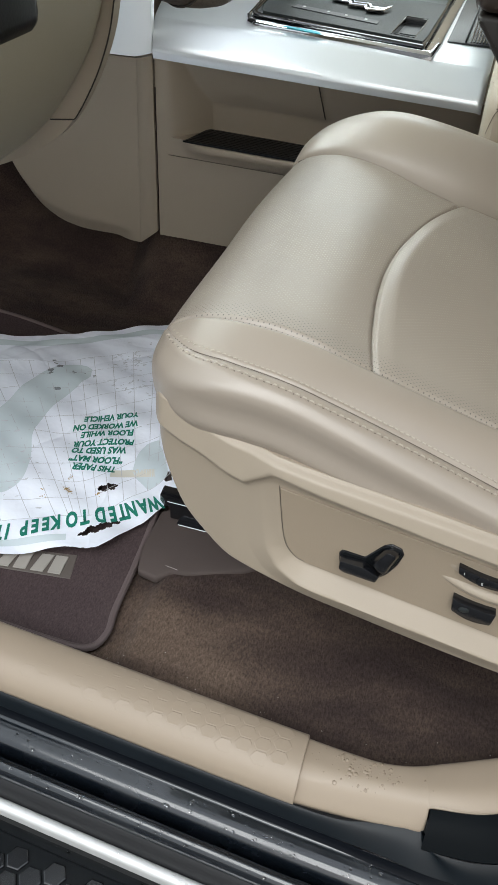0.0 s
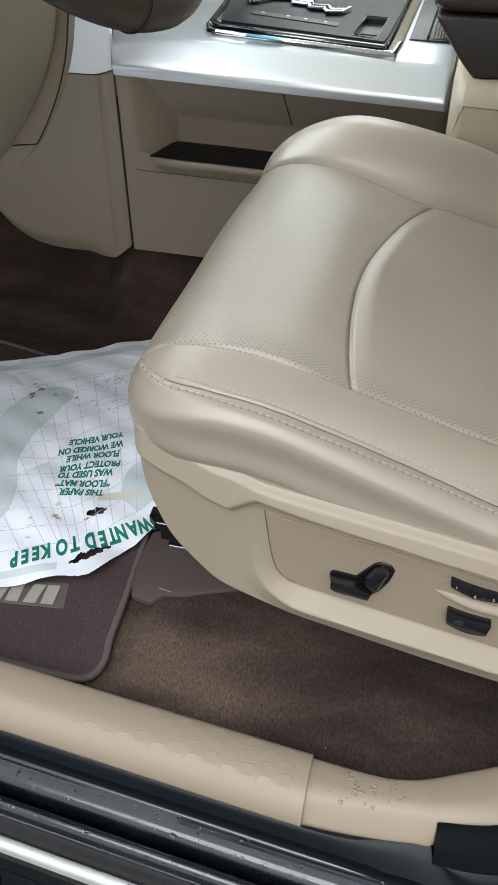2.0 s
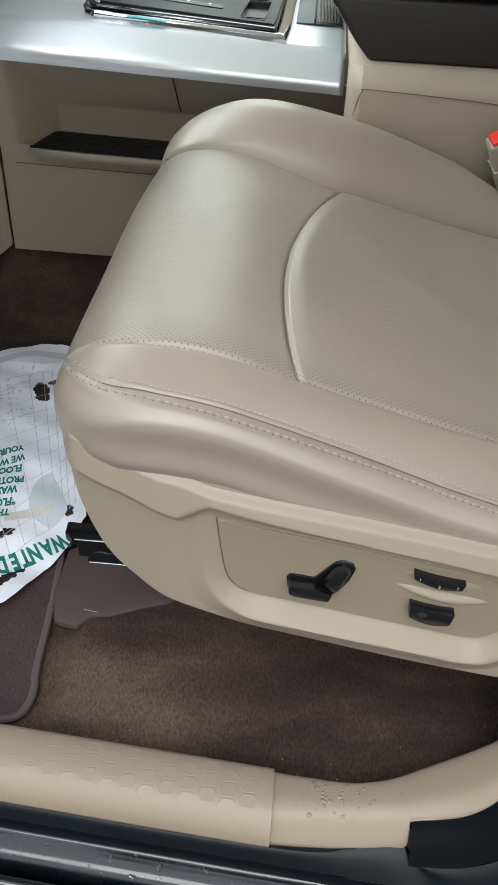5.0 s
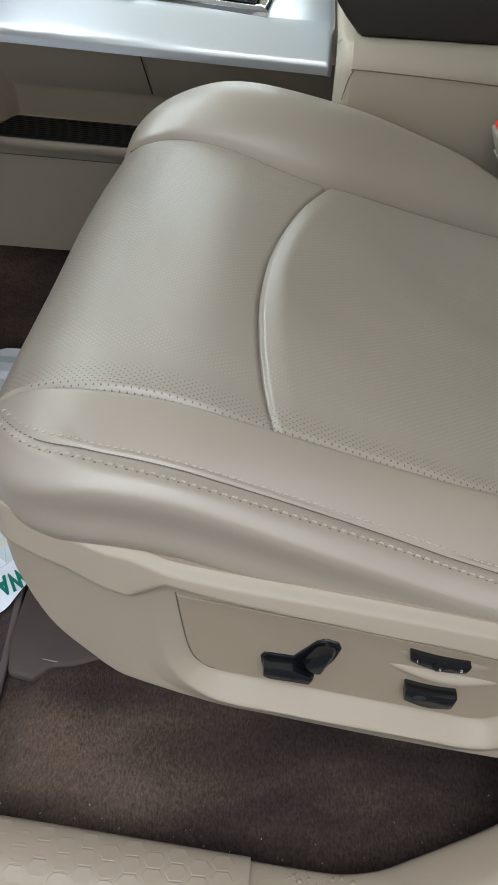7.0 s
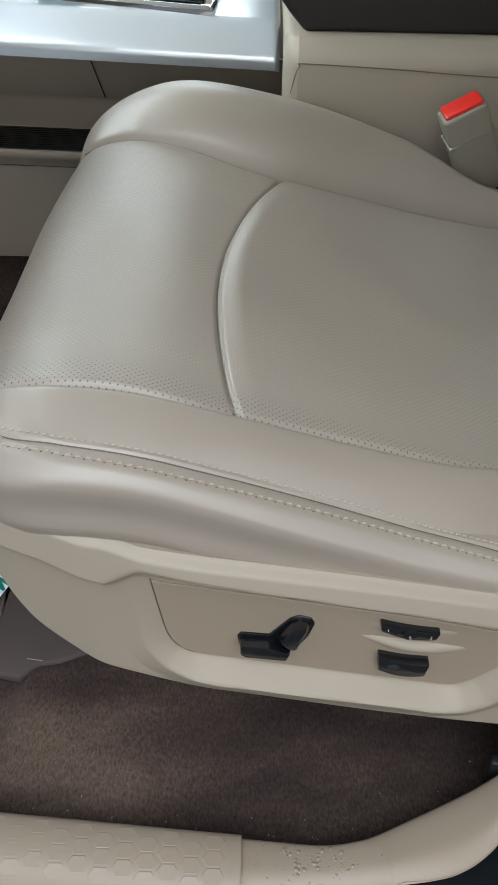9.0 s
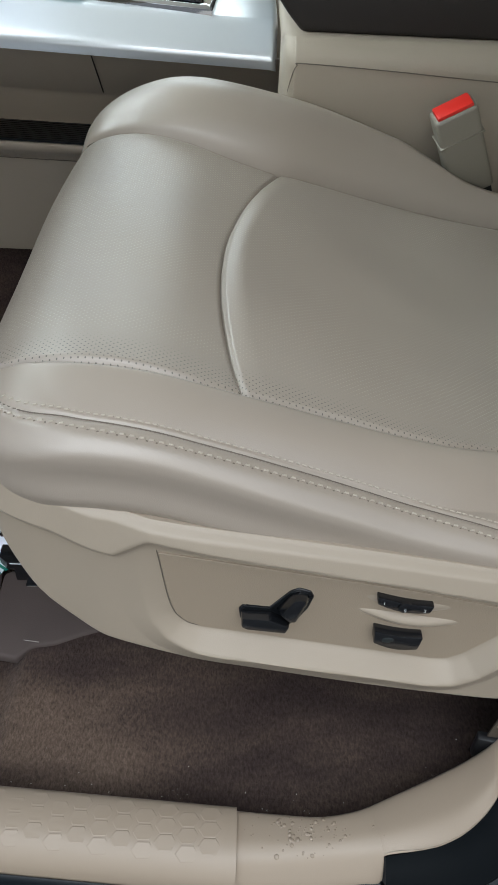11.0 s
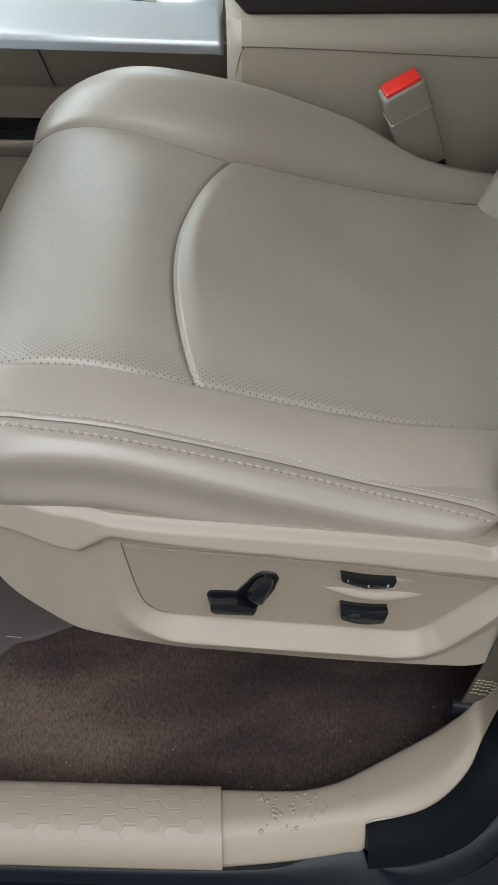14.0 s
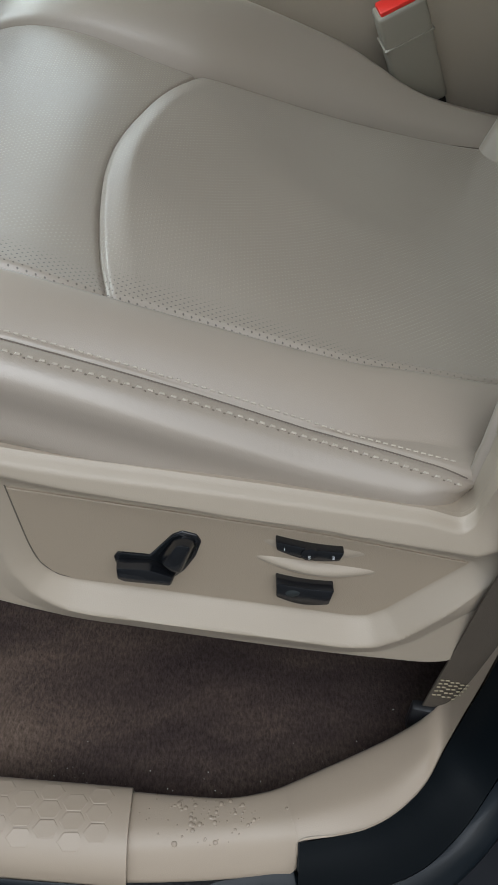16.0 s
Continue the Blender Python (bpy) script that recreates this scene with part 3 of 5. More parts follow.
S = np.zeros((NU, NV, 3))
S[:, :, 0] = low[:, None, 0] + (upp - low)[:, None, 0] * v
S[:, :, 2] = low[:, None, 1] + (upp - low)[:, None, 1] * v
sx, sz = S[:, :, 0], S[:, :, 2]
PANEL_LINE = [(-0.0635, 0.3115), (-0.0575, 0.265), (-0.053, 0.246), (-0.046, 0.236), (-0.034, 0.2295), (0.02, 0.2195), (0.145, 0.1965), (0.157, 0.197), (0.168, 0.204), (0.2125, 0.2545), (0.12, 0.2775), (0.03, 0.2945)]


def inside_of(poly, x, z):
    """Distance to a polygon's edge, positive inside."""
    x, z = np.asarray(x, float), np.asarray(z, float)
    best = np.full(x.shape, 9.0)
    odd = np.zeros(x.shape, bool)
    for (ax, az), (bx, bz) in zip(poly, poly[1:] + poly[:1]):
        t = np.clip(((x - ax) * (bx - ax) + (z - az) * (bz - az)) / ((bx - ax) ** 2 + (bz - az) ** 2), 0, 1)
        best = np.minimum(best, np.hypot(x - ax - t * (bx - ax), z - az - t * (bz - az)))
        if az != bz:
            odd ^= ((az > z) != (bz > z)) & (x < (bx - ax) * (z - az) / (bz - az) + ax)
    return np.where(odd, best, -best)


sd = inside_of(PANEL_LINE, sx, sz)
band = np.interp(sx, [-0.18, -0.135, -0.115, -0.092, -0.068, 0.21, 0.25], [0.335, 0.3215, 0.314, 0.307, 0.324, 0.268, 0.28])
lowz, uppz = low[:, None, 1] + 0 * sx, upp[:, None, 1] + 0 * sx
sy = 0.0605 - 0.0085 * smoothstep(-0.003, 0.008, sz - band)
reach = smoothstep(-0.125, -0.015, sx) * (1 - 0.6 * smoothstep(0.21, 0.27, sz))
ledge = np.clip((-sd - 0.001) / 0.015, 0, 1)
ledge = ledge * (0.75 + 0.25 * smoothstep(0, 0.3, ledge))
below = np.clip((-sd - 0.0165) / 0.012, 0, 1.5)
sy = sy - 0.0155 * ledge * reach + 0.0055 * below * reach
sy = sy + 0.008 * smoothstep(0.010, 0.0, sz - lowz) + 0.006 * smoothstep(0.006, 0.0, uppz - sz)
sy = sy + 0.0072 * smoothstep(-0.10, -0.14, sx) + 5.0 * np.maximum(0, -0.128 - sx) ** 2 + 0.022 * smoothstep(-0.166, -0.190, sx) ** 2
sy = sy + 0.007 * np.clip((sz - band) / 0.035, 0, 1)
S[:, :, 1] = sy
over = np.stack([S[:, -1] + np.array((0, 0.030 * k, -0.010 * k * k)) for k in (0.06, 0.18, 0.4, 0.7, 1.0)], 1)
under = np.stack([S[:, 0] + np.array((0.004 * k, 0.030 * k, 0.004 * k)) for k in (1.0, 0.5, 0.2)], 1)
S = np.concatenate([under, S, over], 1)
shield = part("side_shield", slab(S, (0, 0.003, 0), flip=True), PLASTIC, seat, "smooth tan plastic side shield")
cx_, cz_ = np.mean([a for a, _ in PANEL_LINE]), np.mean([b for _, b in PANEL_LINE])
plate = [(cx_ + (a - cx_) * 0.992, cz_ + (b - cz_) * 0.982) for a, b in PANEL_LINE]
part("switch_panel", prism(plate, "y", 0.0590, 0.066, 0.0004, 1), PANELTAN, shield)
part("panel_gap", tube([(a, 0.0602, b) for a, b in curve_points(PANEL_LINE[:7], 60)], 0.0004, 6), SEAMTAN, shield)


def lens(x0, x1, z0, z1, y, deep, mat, parent, name, label=""):
    """A flat swelling with pointed ends on the switch panel."""
    u, w = np.meshgrid(np.linspace(0, 1, 40), np.linspace(-1, 1, 14), indexing="ij")
    zc = z0 + (z1 - z0) * u - 0.004 * np.sin(math.pi * u)
    half = 0.0058 * np.sin(math.pi * u) ** 0.6 + 0.0004
    P = np.stack([x0 + (x1 - x0) * u, y - deep * np.sin(math.pi * u) * np.cos(w * math.pi / 2) ** 0.8, zc + half * w], -1)
    return part(name, sheet(P, flip=True), mat, parent, label)


lens(0.078, 0.157, 0.2565, 0.243, 0.0594, 0.0052, PLASTIC, shield, "switch_ridge")
lens(0.080, 0.150, 0.2725, 0.2605, 0.0594, 0.0022, PLASTIC, shield, "switch_ridge")
# power seat control: a socket, a long rocker for the cushion and a tilted lever for the back
def loft(back, front, y0, y1, bevel):
    """A block between an outline on the panel and a smaller one standing off it."""
    bm = bmesh.new()
    lo, hi = [bm.verts.new((x, y0, z)) for x, z in back], [bm.verts.new((x, y1, z)) for x, z in front]
    for k in range(len(lo)):
        l = (k + 1) % len(lo)
        bm.faces.new((lo[k], lo[l], hi[l], hi[k]))
    bm.faces.new(lo[::-1])
    bm.faces.new(hi)
    bmesh.ops.recalc_face_normals(bm, faces=bm.faces)
    bmesh.ops.bevel(bm, geom=bm.edges[:], offset=bevel, segments=2, affect="EDGES", profile=0.5)
    return bm


sock = [(-0.0065, 0.2535), (-0.0040, 0.2578), (0.0155, 0.2557), (0.0295, 0.2752), (0.0355, 0.2785), (0.0440, 0.2755), (0.0468, 0.2695), (0.0435, 0.2560), (0.0365, 0.2420), (0.0300, 0.2345), (0.0, 0.2385), (-0.0050, 0.2425)]
sock_mid = (sum(a for a, _ in sock) / 12, sum(b for _, b in sock) / 12)
control = part("seat_control", prism(sock, "y", 0.0578, 0.064, 0.0010), BLACKSATIN, shield, "black power seat control")
part("socket_floor", prism([(sock_mid[0] + (a - sock_mid[0]) * 0.90, sock_mid[1] + (b - sock_mid[1]) * 0.90) for a, b in sock], "y", 0.0574, 0.060, 0.0003, 1), RUBBER, control)
part("cushion_rocker", loft([(-0.0050, 0.2535), (0.0175, 0.2525), (0.0245, 0.2470), (0.0325, 0.2415), (0.0300, 0.2350), (0.0, 0.2390), (-0.0045, 0.2430)], [(-0.0038, 0.2548), (0.0150, 0.2538), (0.0225, 0.2505), (0.0305, 0.2468), (0.0282, 0.2385), (0.0, 0.2418), (-0.0040, 0.2448)], 0.0590, 0.0478, 0.0016), BLACKSATIN, control)
part("back_lever", loft([(0.0300, 0.2725), (0.0360, 0.2755), (0.0430, 0.2730), (0.0445, 0.2675), (0.0360, 0.2460), (0.0270, 0.2470), (0.0195, 0.2550)], [(0.0318, 0.2760), (0.0355, 0.2772), (0.0395, 0.2760), (0.0402, 0.2720), (0.0345, 0.2510), (0.0285, 0.2520), (0.0240, 0.2585)], 0.0590, 0.0482, 0.0016), BLACKSATIN, control)


def crescent(x0, x1, zt, zb, y0, y1, sag):
    n = 12
    top = [(x0 + (x1 - x0) * k / n, zt + (zb[1] - zb[0]) * k / n - 0.4 * sag * math.sin(math.pi * k / n)) for k in range(n + 1)]
    bot = [(x0 + 0.001 + (x1 - x0 - 0.003) * k / n, zb[0] + (zb[1] - zb[0]) * k / n - sag * math.sin(math.pi * k / n)) for k in range(n + 1)]
    return prism(top + bot[::-1], "y", y0, y1, 0.0012)


memory = part("memory_switch", crescent(0.0905, 0.1325, 0.2765, (0.2685, 0.2595), 0.0535, 0.064, 0.004), BLACKSATIN, shield, "black memory switch marked 1 S 2")
lumbar = part("lumbar_switch", crescent(0.0930, 0.130, 0.2405, (0.2265, 0.2195), 0.0505, 0.064, 0.004), BLACKSATIN, shield, "black lumbar support rocker")
part("finger_dimple", moved(tube([(0, 0, -0.0004), (0, 0, 0.0006)], [0.005, 0.003], 16, squash=0.7), pose(0.104, 0.0503, 0.231, 90, 0, 0)), GREY, lumbar)
part("set_button", moved(tube([(0, 0, -0.001), (0, 0, 0.001), (0, 0, 0.0016)], [0.0052, 0.0052, 0.0035], 20), pose(0.1115, 0.0535, 0.2665, 90, 0, 0)), BLACKSATIN, memory)


def letters(text, size, extrude=0.0, bold=0.0):
    """Mesh of a line of text in the built-in font, its lower left at the origin."""
    c = bpy.data.curves.new("letters", "FONT")
    c.body, c.size, c.extrude, c.resolution_u, c.offset = text, size, extrude, 3, bold
    ob = bpy.data.objects.new("letters", c)
    scene.collection.objects.link(ob)
    me = bpy.data.meshes.new_from_object(ob.evaluated_get(bpy.context.evaluated_depsgraph_get()))
    bpy.data.objects.remove(ob)
    bm = bmesh.new()
    bm.from_mesh(me)
    bpy.data.meshes.remove(me)
    return bm


for text, x, z, y in (("1", 0.0950, 0.2690, 0.0533), ("S", 0.1103, 0.2640, 0.0515), ("2", 0.1250, 0.2620, 0.0533)):
    part("marking", moved(letters(text, 0.0042), pose(x, y - 0.0002, z, 90, 0, 0)), WHITE, memory, "white marking", False)

# backrest foot and recliner side
u, w = np.meshgrid(np.linspace(0, 1, 60), np.linspace(0, 1, 60), indexing="ij")
by = 0.10 + 0.50 * u
bz = 0.30 + 0.55 * w
edge_u = 1 - np.abs(2 * u - 1) ** 6
bolst = 0.075 * (smoothstep(0.26, 0.06, u) + smoothstep(0.78, 0.93, u))
bx = 0.376 + 0.28 * (bz - 0.34) - bolst + 0.05 * (1 - edge_u) - 0.006 * np.exp(-(((u - 0.80) / 0.012) ** 2)) * -1 + 0.012 * np.sin(w * 9) * edge_u
part("backrest", slab(np.stack([bx, by, bz], -1), (0.12, 0, 0.0), flip=True), LEATHER, seat, "tan leather lower backrest")
rec = curve_points([(0.2085, 0.289), (0.2105, 0.33), (0.215, 0.37), (0.228, 0.43), (0.26, 0.52)], 20)
part("end_roll", tube(curve_points([(0.2045, 0.084, 0.272), (0.2075, 0.0825, 0.295), (0.2105, 0.0835, 0.32), (0.2145, 0.088, 0.345), (0.219, 0.096, 0.362)], 24), 0.0058, 12, squash=0.8), LEATHER, seat, "rolled leather edge at the cushion end")
# Added box in shadow colour fills the dark gap behind the cushion end.
part("rear_gap_shade", rbox(0.185, 0.235, 0.090, 0.14, 0.20, 0.300, 0.012, 3), WELTDARK, seat)
part("recliner_cover", prism([tuple(a) for a in rec] + [(0.36, 0.56), (0.34, 0.27), (0.22, 0.27)], "y", 0.0565, 0.085, 0.004), PLASTIC, seat)
# rails
for y in (0.268, 0.478):
    plan = [(-0.262, y + 0.020), (-0.261, y + 0.002), (-0.252, y - 0.006), (0.25, y - 0.006), (0.25, y + 0.018)]
    part("seat_rail", join(prism(plan, "z", 0.040, 0.052, 0.002), rbox(-0.246, 0.25, y - 0.0035, y + 0.016, 0.018, 0.042, 0.002), rbox(-0.235, 0.25, y - 0.010, y + 0.02, 0.012, 0.0185, 0.002)), BLACKSATIN, seat, "black steel seat rail")
    # Thin chrome bars stand in for highlights on the glossy rail's edges.
    part("rail_edge_glint", join(tube([(-0.2565, y + 0.0015, 0.0500), (-0.247, y - 0.0060, 0.0500), (-0.15, y - 0.0060, 0.0500)], 0.0009, 6), tube([(-0.232, y - 0.0100, 0.0175), (-0.12, y - 0.0100, 0.0175)], 0.0009, 6)), CHROME, seat)
    part("riser", rbox(-0.08, 0.22, y - 0.012, y + 0.012, 0.045, 0.20, 0.004), BLACK, seat)

# ---- floor, sill ----
def floor_z(x, y):
    ahead = 0.09 * smoothstep(-0.49, -0.56, x)
    return 0.13 * smoothstep(0.725 + ahead, 0.875 + ahead, y) + 0.25 * smoothstep(-0.8, -1.15, x) + 0.012 * smoothstep(-0.235, -0.215, x) * smoothstep(0.5, 0.3, y)


gx, gy = np.meshgrid(np.concatenate([np.linspace(-1.2, -0.3, 40), np.linspace(-0.295, 0.3, 120), np.linspace(0.32, 1.3, 30)]), np.linspace(-0.004, 1.6, 160), indexing="ij")
gz = floor_z(gx, gy) + 0.002 * np.sin(33 * gx + 20 * gy) * np.sin(41 * gy - 13 * gx)
structure("floor", slab(np.stack([gx, gy, gz], -1), (0, 0, -0.03)), CARPET, "worn dark brown cut-pile cabin carpet with pale stains", "carpet")
# plastic cover over the rail's foot
cov = [(-0.262, 0.275), (-0.262, 0.21), (-0.252, 0.172), (-0.225, 0.167), (-0.212, 0.183), (-0.19, 0.186), (-0.165, 0.197), (-0.13, 0.211), (-0.10, 0.235), (-0.10, 0.30), (-0.2, 0.32)]
rail_cover = base("rail_cover", (0, 0, 0), "brown plastic cover over the seat rail foot", "cover")
part("cover_plate", prism(cov, "z", 0.004, 0.017, 0.004, 3), TRACKPLASTIC, rail_cover)
part("scuff", prism([(-0.222, 0.1885), (-0.206, 0.1865), (-0.206, 0.1872), (-0.222, 0.1892)], "z", 0.0169, 0.0173, 0), BADGELIGHT, rail_cover)


def inboard(x, rear=0.0):
    """The door opening draws inboard towards the front of the cab."""
    return -0.068 * min(x, 0.0) - rear * max(x, 0.0)


def strip(profile, path_x, mat, name, label, category, thick=(0, 0, -0.004), rear=0.0):
    P = np.array([[(x, y + inboard(x, rear), z) for y, z in profile] for x in path_x])
    return structure(name, slab(P, thick), mat, label, category)


SILL_PROFILE = curve_points([(0.014, -0.004), (0.010, 0.03), (0.0075, 0.048), (0.003, 0.0545), (-0.012, 0.0572), (-0.030, 0.0555), (-0.042, 0.049), (-0.050, 0.039), (-0.0535, 0.026)], 40)


def sill_z(y):
    k = SILL_PROFILE[SILL_PROFILE[:, 0] < 0.004][::-1]
    return np.interp(y, k[:, 0], k[:, 1])


sill = strip(SILL_PROFILE, np.linspace(-0.9, -0.0004, 60), SILL, "sill_trim_front", "tan plastic door sill trim with embossed hexagons", "sill trim")
stations = [(-0.004, 0.0065, 0.0450, -0.004, -0.0490, 0.0275), (0.03, 0.0035, 0.0465, 0.03, -0.0485, 0.029), (0.068, 0.0, 0.051, 0.065, -0.0475, 0.032), (0.095, 0.003, 0.054, 0.10, -0.0455, 0.036), (0.109, 0.007, 0.0555, 0.1165, -0.044, 0.040), (0.1105, 0.0075, 0.0556, 0.1185, -0.0315, 0.058), (0.151, 0.025, 0.058, 0.147, -0.0275, 0.060), (0.178, 0.037, 0.0595, 0.168, -0.0225, 0.061), (0.199, 0.047, 0.0615, 0.19, -0.0115, 0.0625), (0.219, 0.057, 0.068, 0.212, 0.007, 0.067), (0.233, 0.064, 0.083, 0.2285, 0.030, 0.077), (0.2395, 0.064, 0.11, 0.2375, 0.040, 0.105), (0.2425, 0.060, 0.16, 0.2425, 0.042, 0.155), (0.2455, 0.058, 0.25, 0.2455, 0.042, 0.25), (0.25, 0.057, 0.6, 0.25, 0.042, 0.6), (0.26, 0.057, 1.1, 0.26, 0.042, 1.1)]
rear = []
for xi, yi, zi, xo, yo_, zo in stations:
    up = 0.006 if zi < 0.08 else 0.0
    a, b = np.array((xi, yi, zi)), np.array((xo, yo_, zo))
    drop = np.array((0.004, 0.006, -0.05 if zi < 0.07 else -0.02 if zi < 0.1 else 0))
    c = b + (0, 0.0125, 0.0182) if xo < 0.117 else b * 0.999 + a * 0.001
    rear.append(np.array([a + drop, a + drop * 0.3, a, a * 0.88 + c * 0.12 + (0, 0, up * 0.8), a * 0.5 + c * 0.5 + (0, 0, up * 1.1), a * 0.25 + c * 0.75 + (0, 0, up * 0.95), c, b, b + (0, 0.002, -0.006)]))
rear = np.array(rear)
fine = np.array([curve_points(rear[:, j], 150) for j in range(rear.shape[1])]).transpose(1, 0, 2)
fine = np.array([curve_points(fine[i], 30) for i in range(fine.shape[0])])
pillar_trim = structure("sill_trim_rear", slab(fine, (0.001, 0.001, -0.003)), SILL, "tan plastic lower pillar trim with water drops", "pillar trim")


def rail(inner, outer, n, m, lift, mat, name, label, category):
    """A swelling strip between two rails."""
    a, b = curve_points(inner, n), curve_points(outer, n)
    t = np.linspace(0, 1, m)
    P = a[:, None] * (1 - t)[None, :, None] + b[:, None] * t[None, :, None]
    P[:, :, 2] += lift * np.sin(t * math.pi)[None, :]
    P[:, :, 0] -= lift * np.sin(t * math.pi)[None, :] * smoothstep(0.05, 0.14, P[:, :, 2])
    return structure(name, slab(P, (0.003, 0.002, -0.005)), mat, label, category)


rail([(0.1195, -0.0325, 0.0565), (0.147, -0.0285, 0.0585), (0.168, -0.0235, 0.0595), (0.19, -0.0125, 0.061), (0.2125, 0.006, 0.065), (0.2295, 0.029, 0.075), (0.239, 0.039, 0.105), (0.2445, 0.041, 0.155), (0.2475, 0.041, 0.25), (0.252, 0.041, 0.6), (0.262, 0.041, 1.1)],
     [(0.118, -0.060, 0.036), (0.15, -0.058, 0.036), (0.18, -0.053, 0.037), (0.21, -0.041, 0.04), (0.238, -0.02, 0.05), (0.257, 0.0, 0.07), (0.268, 0.012, 0.11), (0.274, 0.016, 0.17), (0.278, 0.018, 0.25), (0.285, 0.018, 0.6), (0.295, 0.018, 1.1)], 90, 14, 0.004, SEALBLUE, "pillar_seal", "black rubber pillar weatherstrip flap", "door seal")
rail([(-0.9, 0.0067, 0.029), (-0.3, -0.0341, 0.029), (0.0, -0.0535, 0.029), (0.07, -0.0485, 0.031), (0.100, -0.0435, 0.036), (0.1145, -0.0425, 0.0385), (0.121, -0.0575, 0.036), (0.15, -0.0585, 0.034), (0.18, -0.0535, 0.035), (0.21, -0.0415, 0.038), (0.238, -0.0205, 0.048), (0.258, 0.0, 0.068), (0.270, 0.012, 0.11), (0.276, 0.016, 0.17), (0.280, 0.018, 0.25), (0.287, 0.018, 0.6), (0.297, 0.018, 1.1)],
     [(-0.9, -0.0003, 0.014), (-0.3, -0.0411, 0.014), (0.0, -0.0615, 0.014), (0.08, -0.065, 0.013), (0.12, -0.070, 0.014), (0.155, -0.070, 0.014), (0.19, -0.065, 0.016), (0.225, -0.052, 0.02), (0.256, -0.03, 0.034), (0.277, -0.008, 0.06), (0.288, 0.004, 0.11), (0.294, 0.008, 0.17), (0.298, 0.009, 0.25), (0.305, 0.009, 0.6), (0.315, 0.009, 1.1)], 140, 10, 0.0035, SEALGLOSS, "door_seal", "black rubber door weatherstrip", "door seal")
rail([(-1.2, 0.0216, 0.012), (-0.3, -0.0396, 0.012), (0.0, -0.0600, 0.012), (0.12, -0.069, 0.012), (0.19, -0.065, 0.013), (0.225, -0.052, 0.017), (0.257, -0.03, 0.03), (0.280, -0.008, 0.06), (0.292, 0.003, 0.11), (0.298, 0.007, 0.17), (0.303, 0.008, 0.25), (0.31, 0.008, 0.6), (0.32, 0.008, 1.1)],
     [(-1.2, 0.0166, 0.004), (-0.3, -0.0446, 0.004), (0.0, -0.0650, 0.004), (0.13, -0.076, 0.004), (0.21, -0.079, 0.005), (0.26, -0.072, 0.006), (0.30, -0.058, 0.012), (0.33, -0.04, 0.04), (0.35, -0.03, 0.09), (0.36, -0.026, 0.16), (0.37, -0.024, 0.25), (0.38, -0.024, 0.6), (0.40, -0.024, 1.1)], 120, 10, -0.001, JAMB, "door_jamb", "glossy black painted door jamb, wet", "door jamb")
strip(curve_points([(-0.0595, 0.001), (-0.0608, 0.0062), (-0.0620, 0.0072), (-0.0634, 0.0052), (-0.0655, 0.0018), (-0.070, 0.0008), (-0.0755, -0.0002), (-0.0805, -0.0014), (-0.0842, -0.0036), (-0.0872, -0.0072), (-0.0888, -0.0125), (-0.0895, -0.0220), (-0.0920, -0.0320), (-0.0955, -0.0320), (-0.0978, -0.0220), (-0.0992, -0.0135), (-0.1012, -0.0092), (-0.1042, -0.0083), (-0.1078, -0.0104), (-0.1108, -0.0152), (-0.1122, -0.0240), (-0.1126, -0.045), (-0.1126, -0.07)], 140), np.linspace(-1.2, 1.2, 120), ROCKER, "rocker_panel", "glossy black painted rocker panel, wet", "rocker panel", (0, 0.003, -0.002), 0.05)
strip([(-0.1110, -0.0230), (-0.1150, -0.0275), (-0.1205, -0.0400), (-0.1235, -0.0520)], np.linspace(-1.2, 1.2, 60), BLACK, "rocker_cladding", "matt black plastic cladding under the rocker", "cladding", (0, 0.002, -0.003), 0.05)
strip(curve_points([(-0.1215, -0.050), (-0.1220, -0.043), (-0.1248, -0.0405), (-0.1290, -0.0410), (-0.1325, -0.0440), (-0.1335, -0.053)], 24), np.linspace(-1.2, 1.2, 60), BRIGHT, "running_board_strip", "bright metal running board edge strip", "trim", (0, 0.002, -0.003), 0.05)
board_bm = bmesh.new()
for y0, y1, z0, z1 in ((-0.39, -0.136, -0.085, -0.058), (-0.1460, -0.1415, -0.0585, -0.052)):
    path_x = np.linspace(-1.2, 1.2, 41)
    ring = [[board_bm.verts.new((x, y + inboard(x, 0.05), z)) for y, z in ((y0, z0), (y1, z0), (y1, z1), (y0, z1))] for x in path_x]
    for a_, b_ in zip(ring, ring[1:]):
        for k in range(4):
            board_bm.faces.new((a_[k], a_[(k + 1) % 4], b_[(k + 1) % 4], b_[k]))
    board_bm.faces.new(ring[0][::-1])
    board_bm.faces.new(ring[-1])
bmesh.ops.recalc_face_normals(board_bm, faces=board_bm.faces)
board = structure("running_board", board_bm, RUBBER, "black rubber running board with hexagon tread", "running board", False)
structure("ground", slab(np.array([[(x, y, -0.62) for y in np.linspace(-60, 60, 3)] for x in np.linspace(-60, 60, 3)]), (0, 0, -0.1)), ASPHALT, "dark asphalt ground outside the truck", "ground")

# ---- console ----
console = base("center_console", (0, 0, 0), "tan centre console with silver top trim and shifter", "console")


def lifted(x):
    """The console climbs a little towards the front."""
    return -0.035 * (np.minimum(x, 0.02) - 0.02)


def side_y(z):
    return 0.702 + (0.444 - z) * 0.36


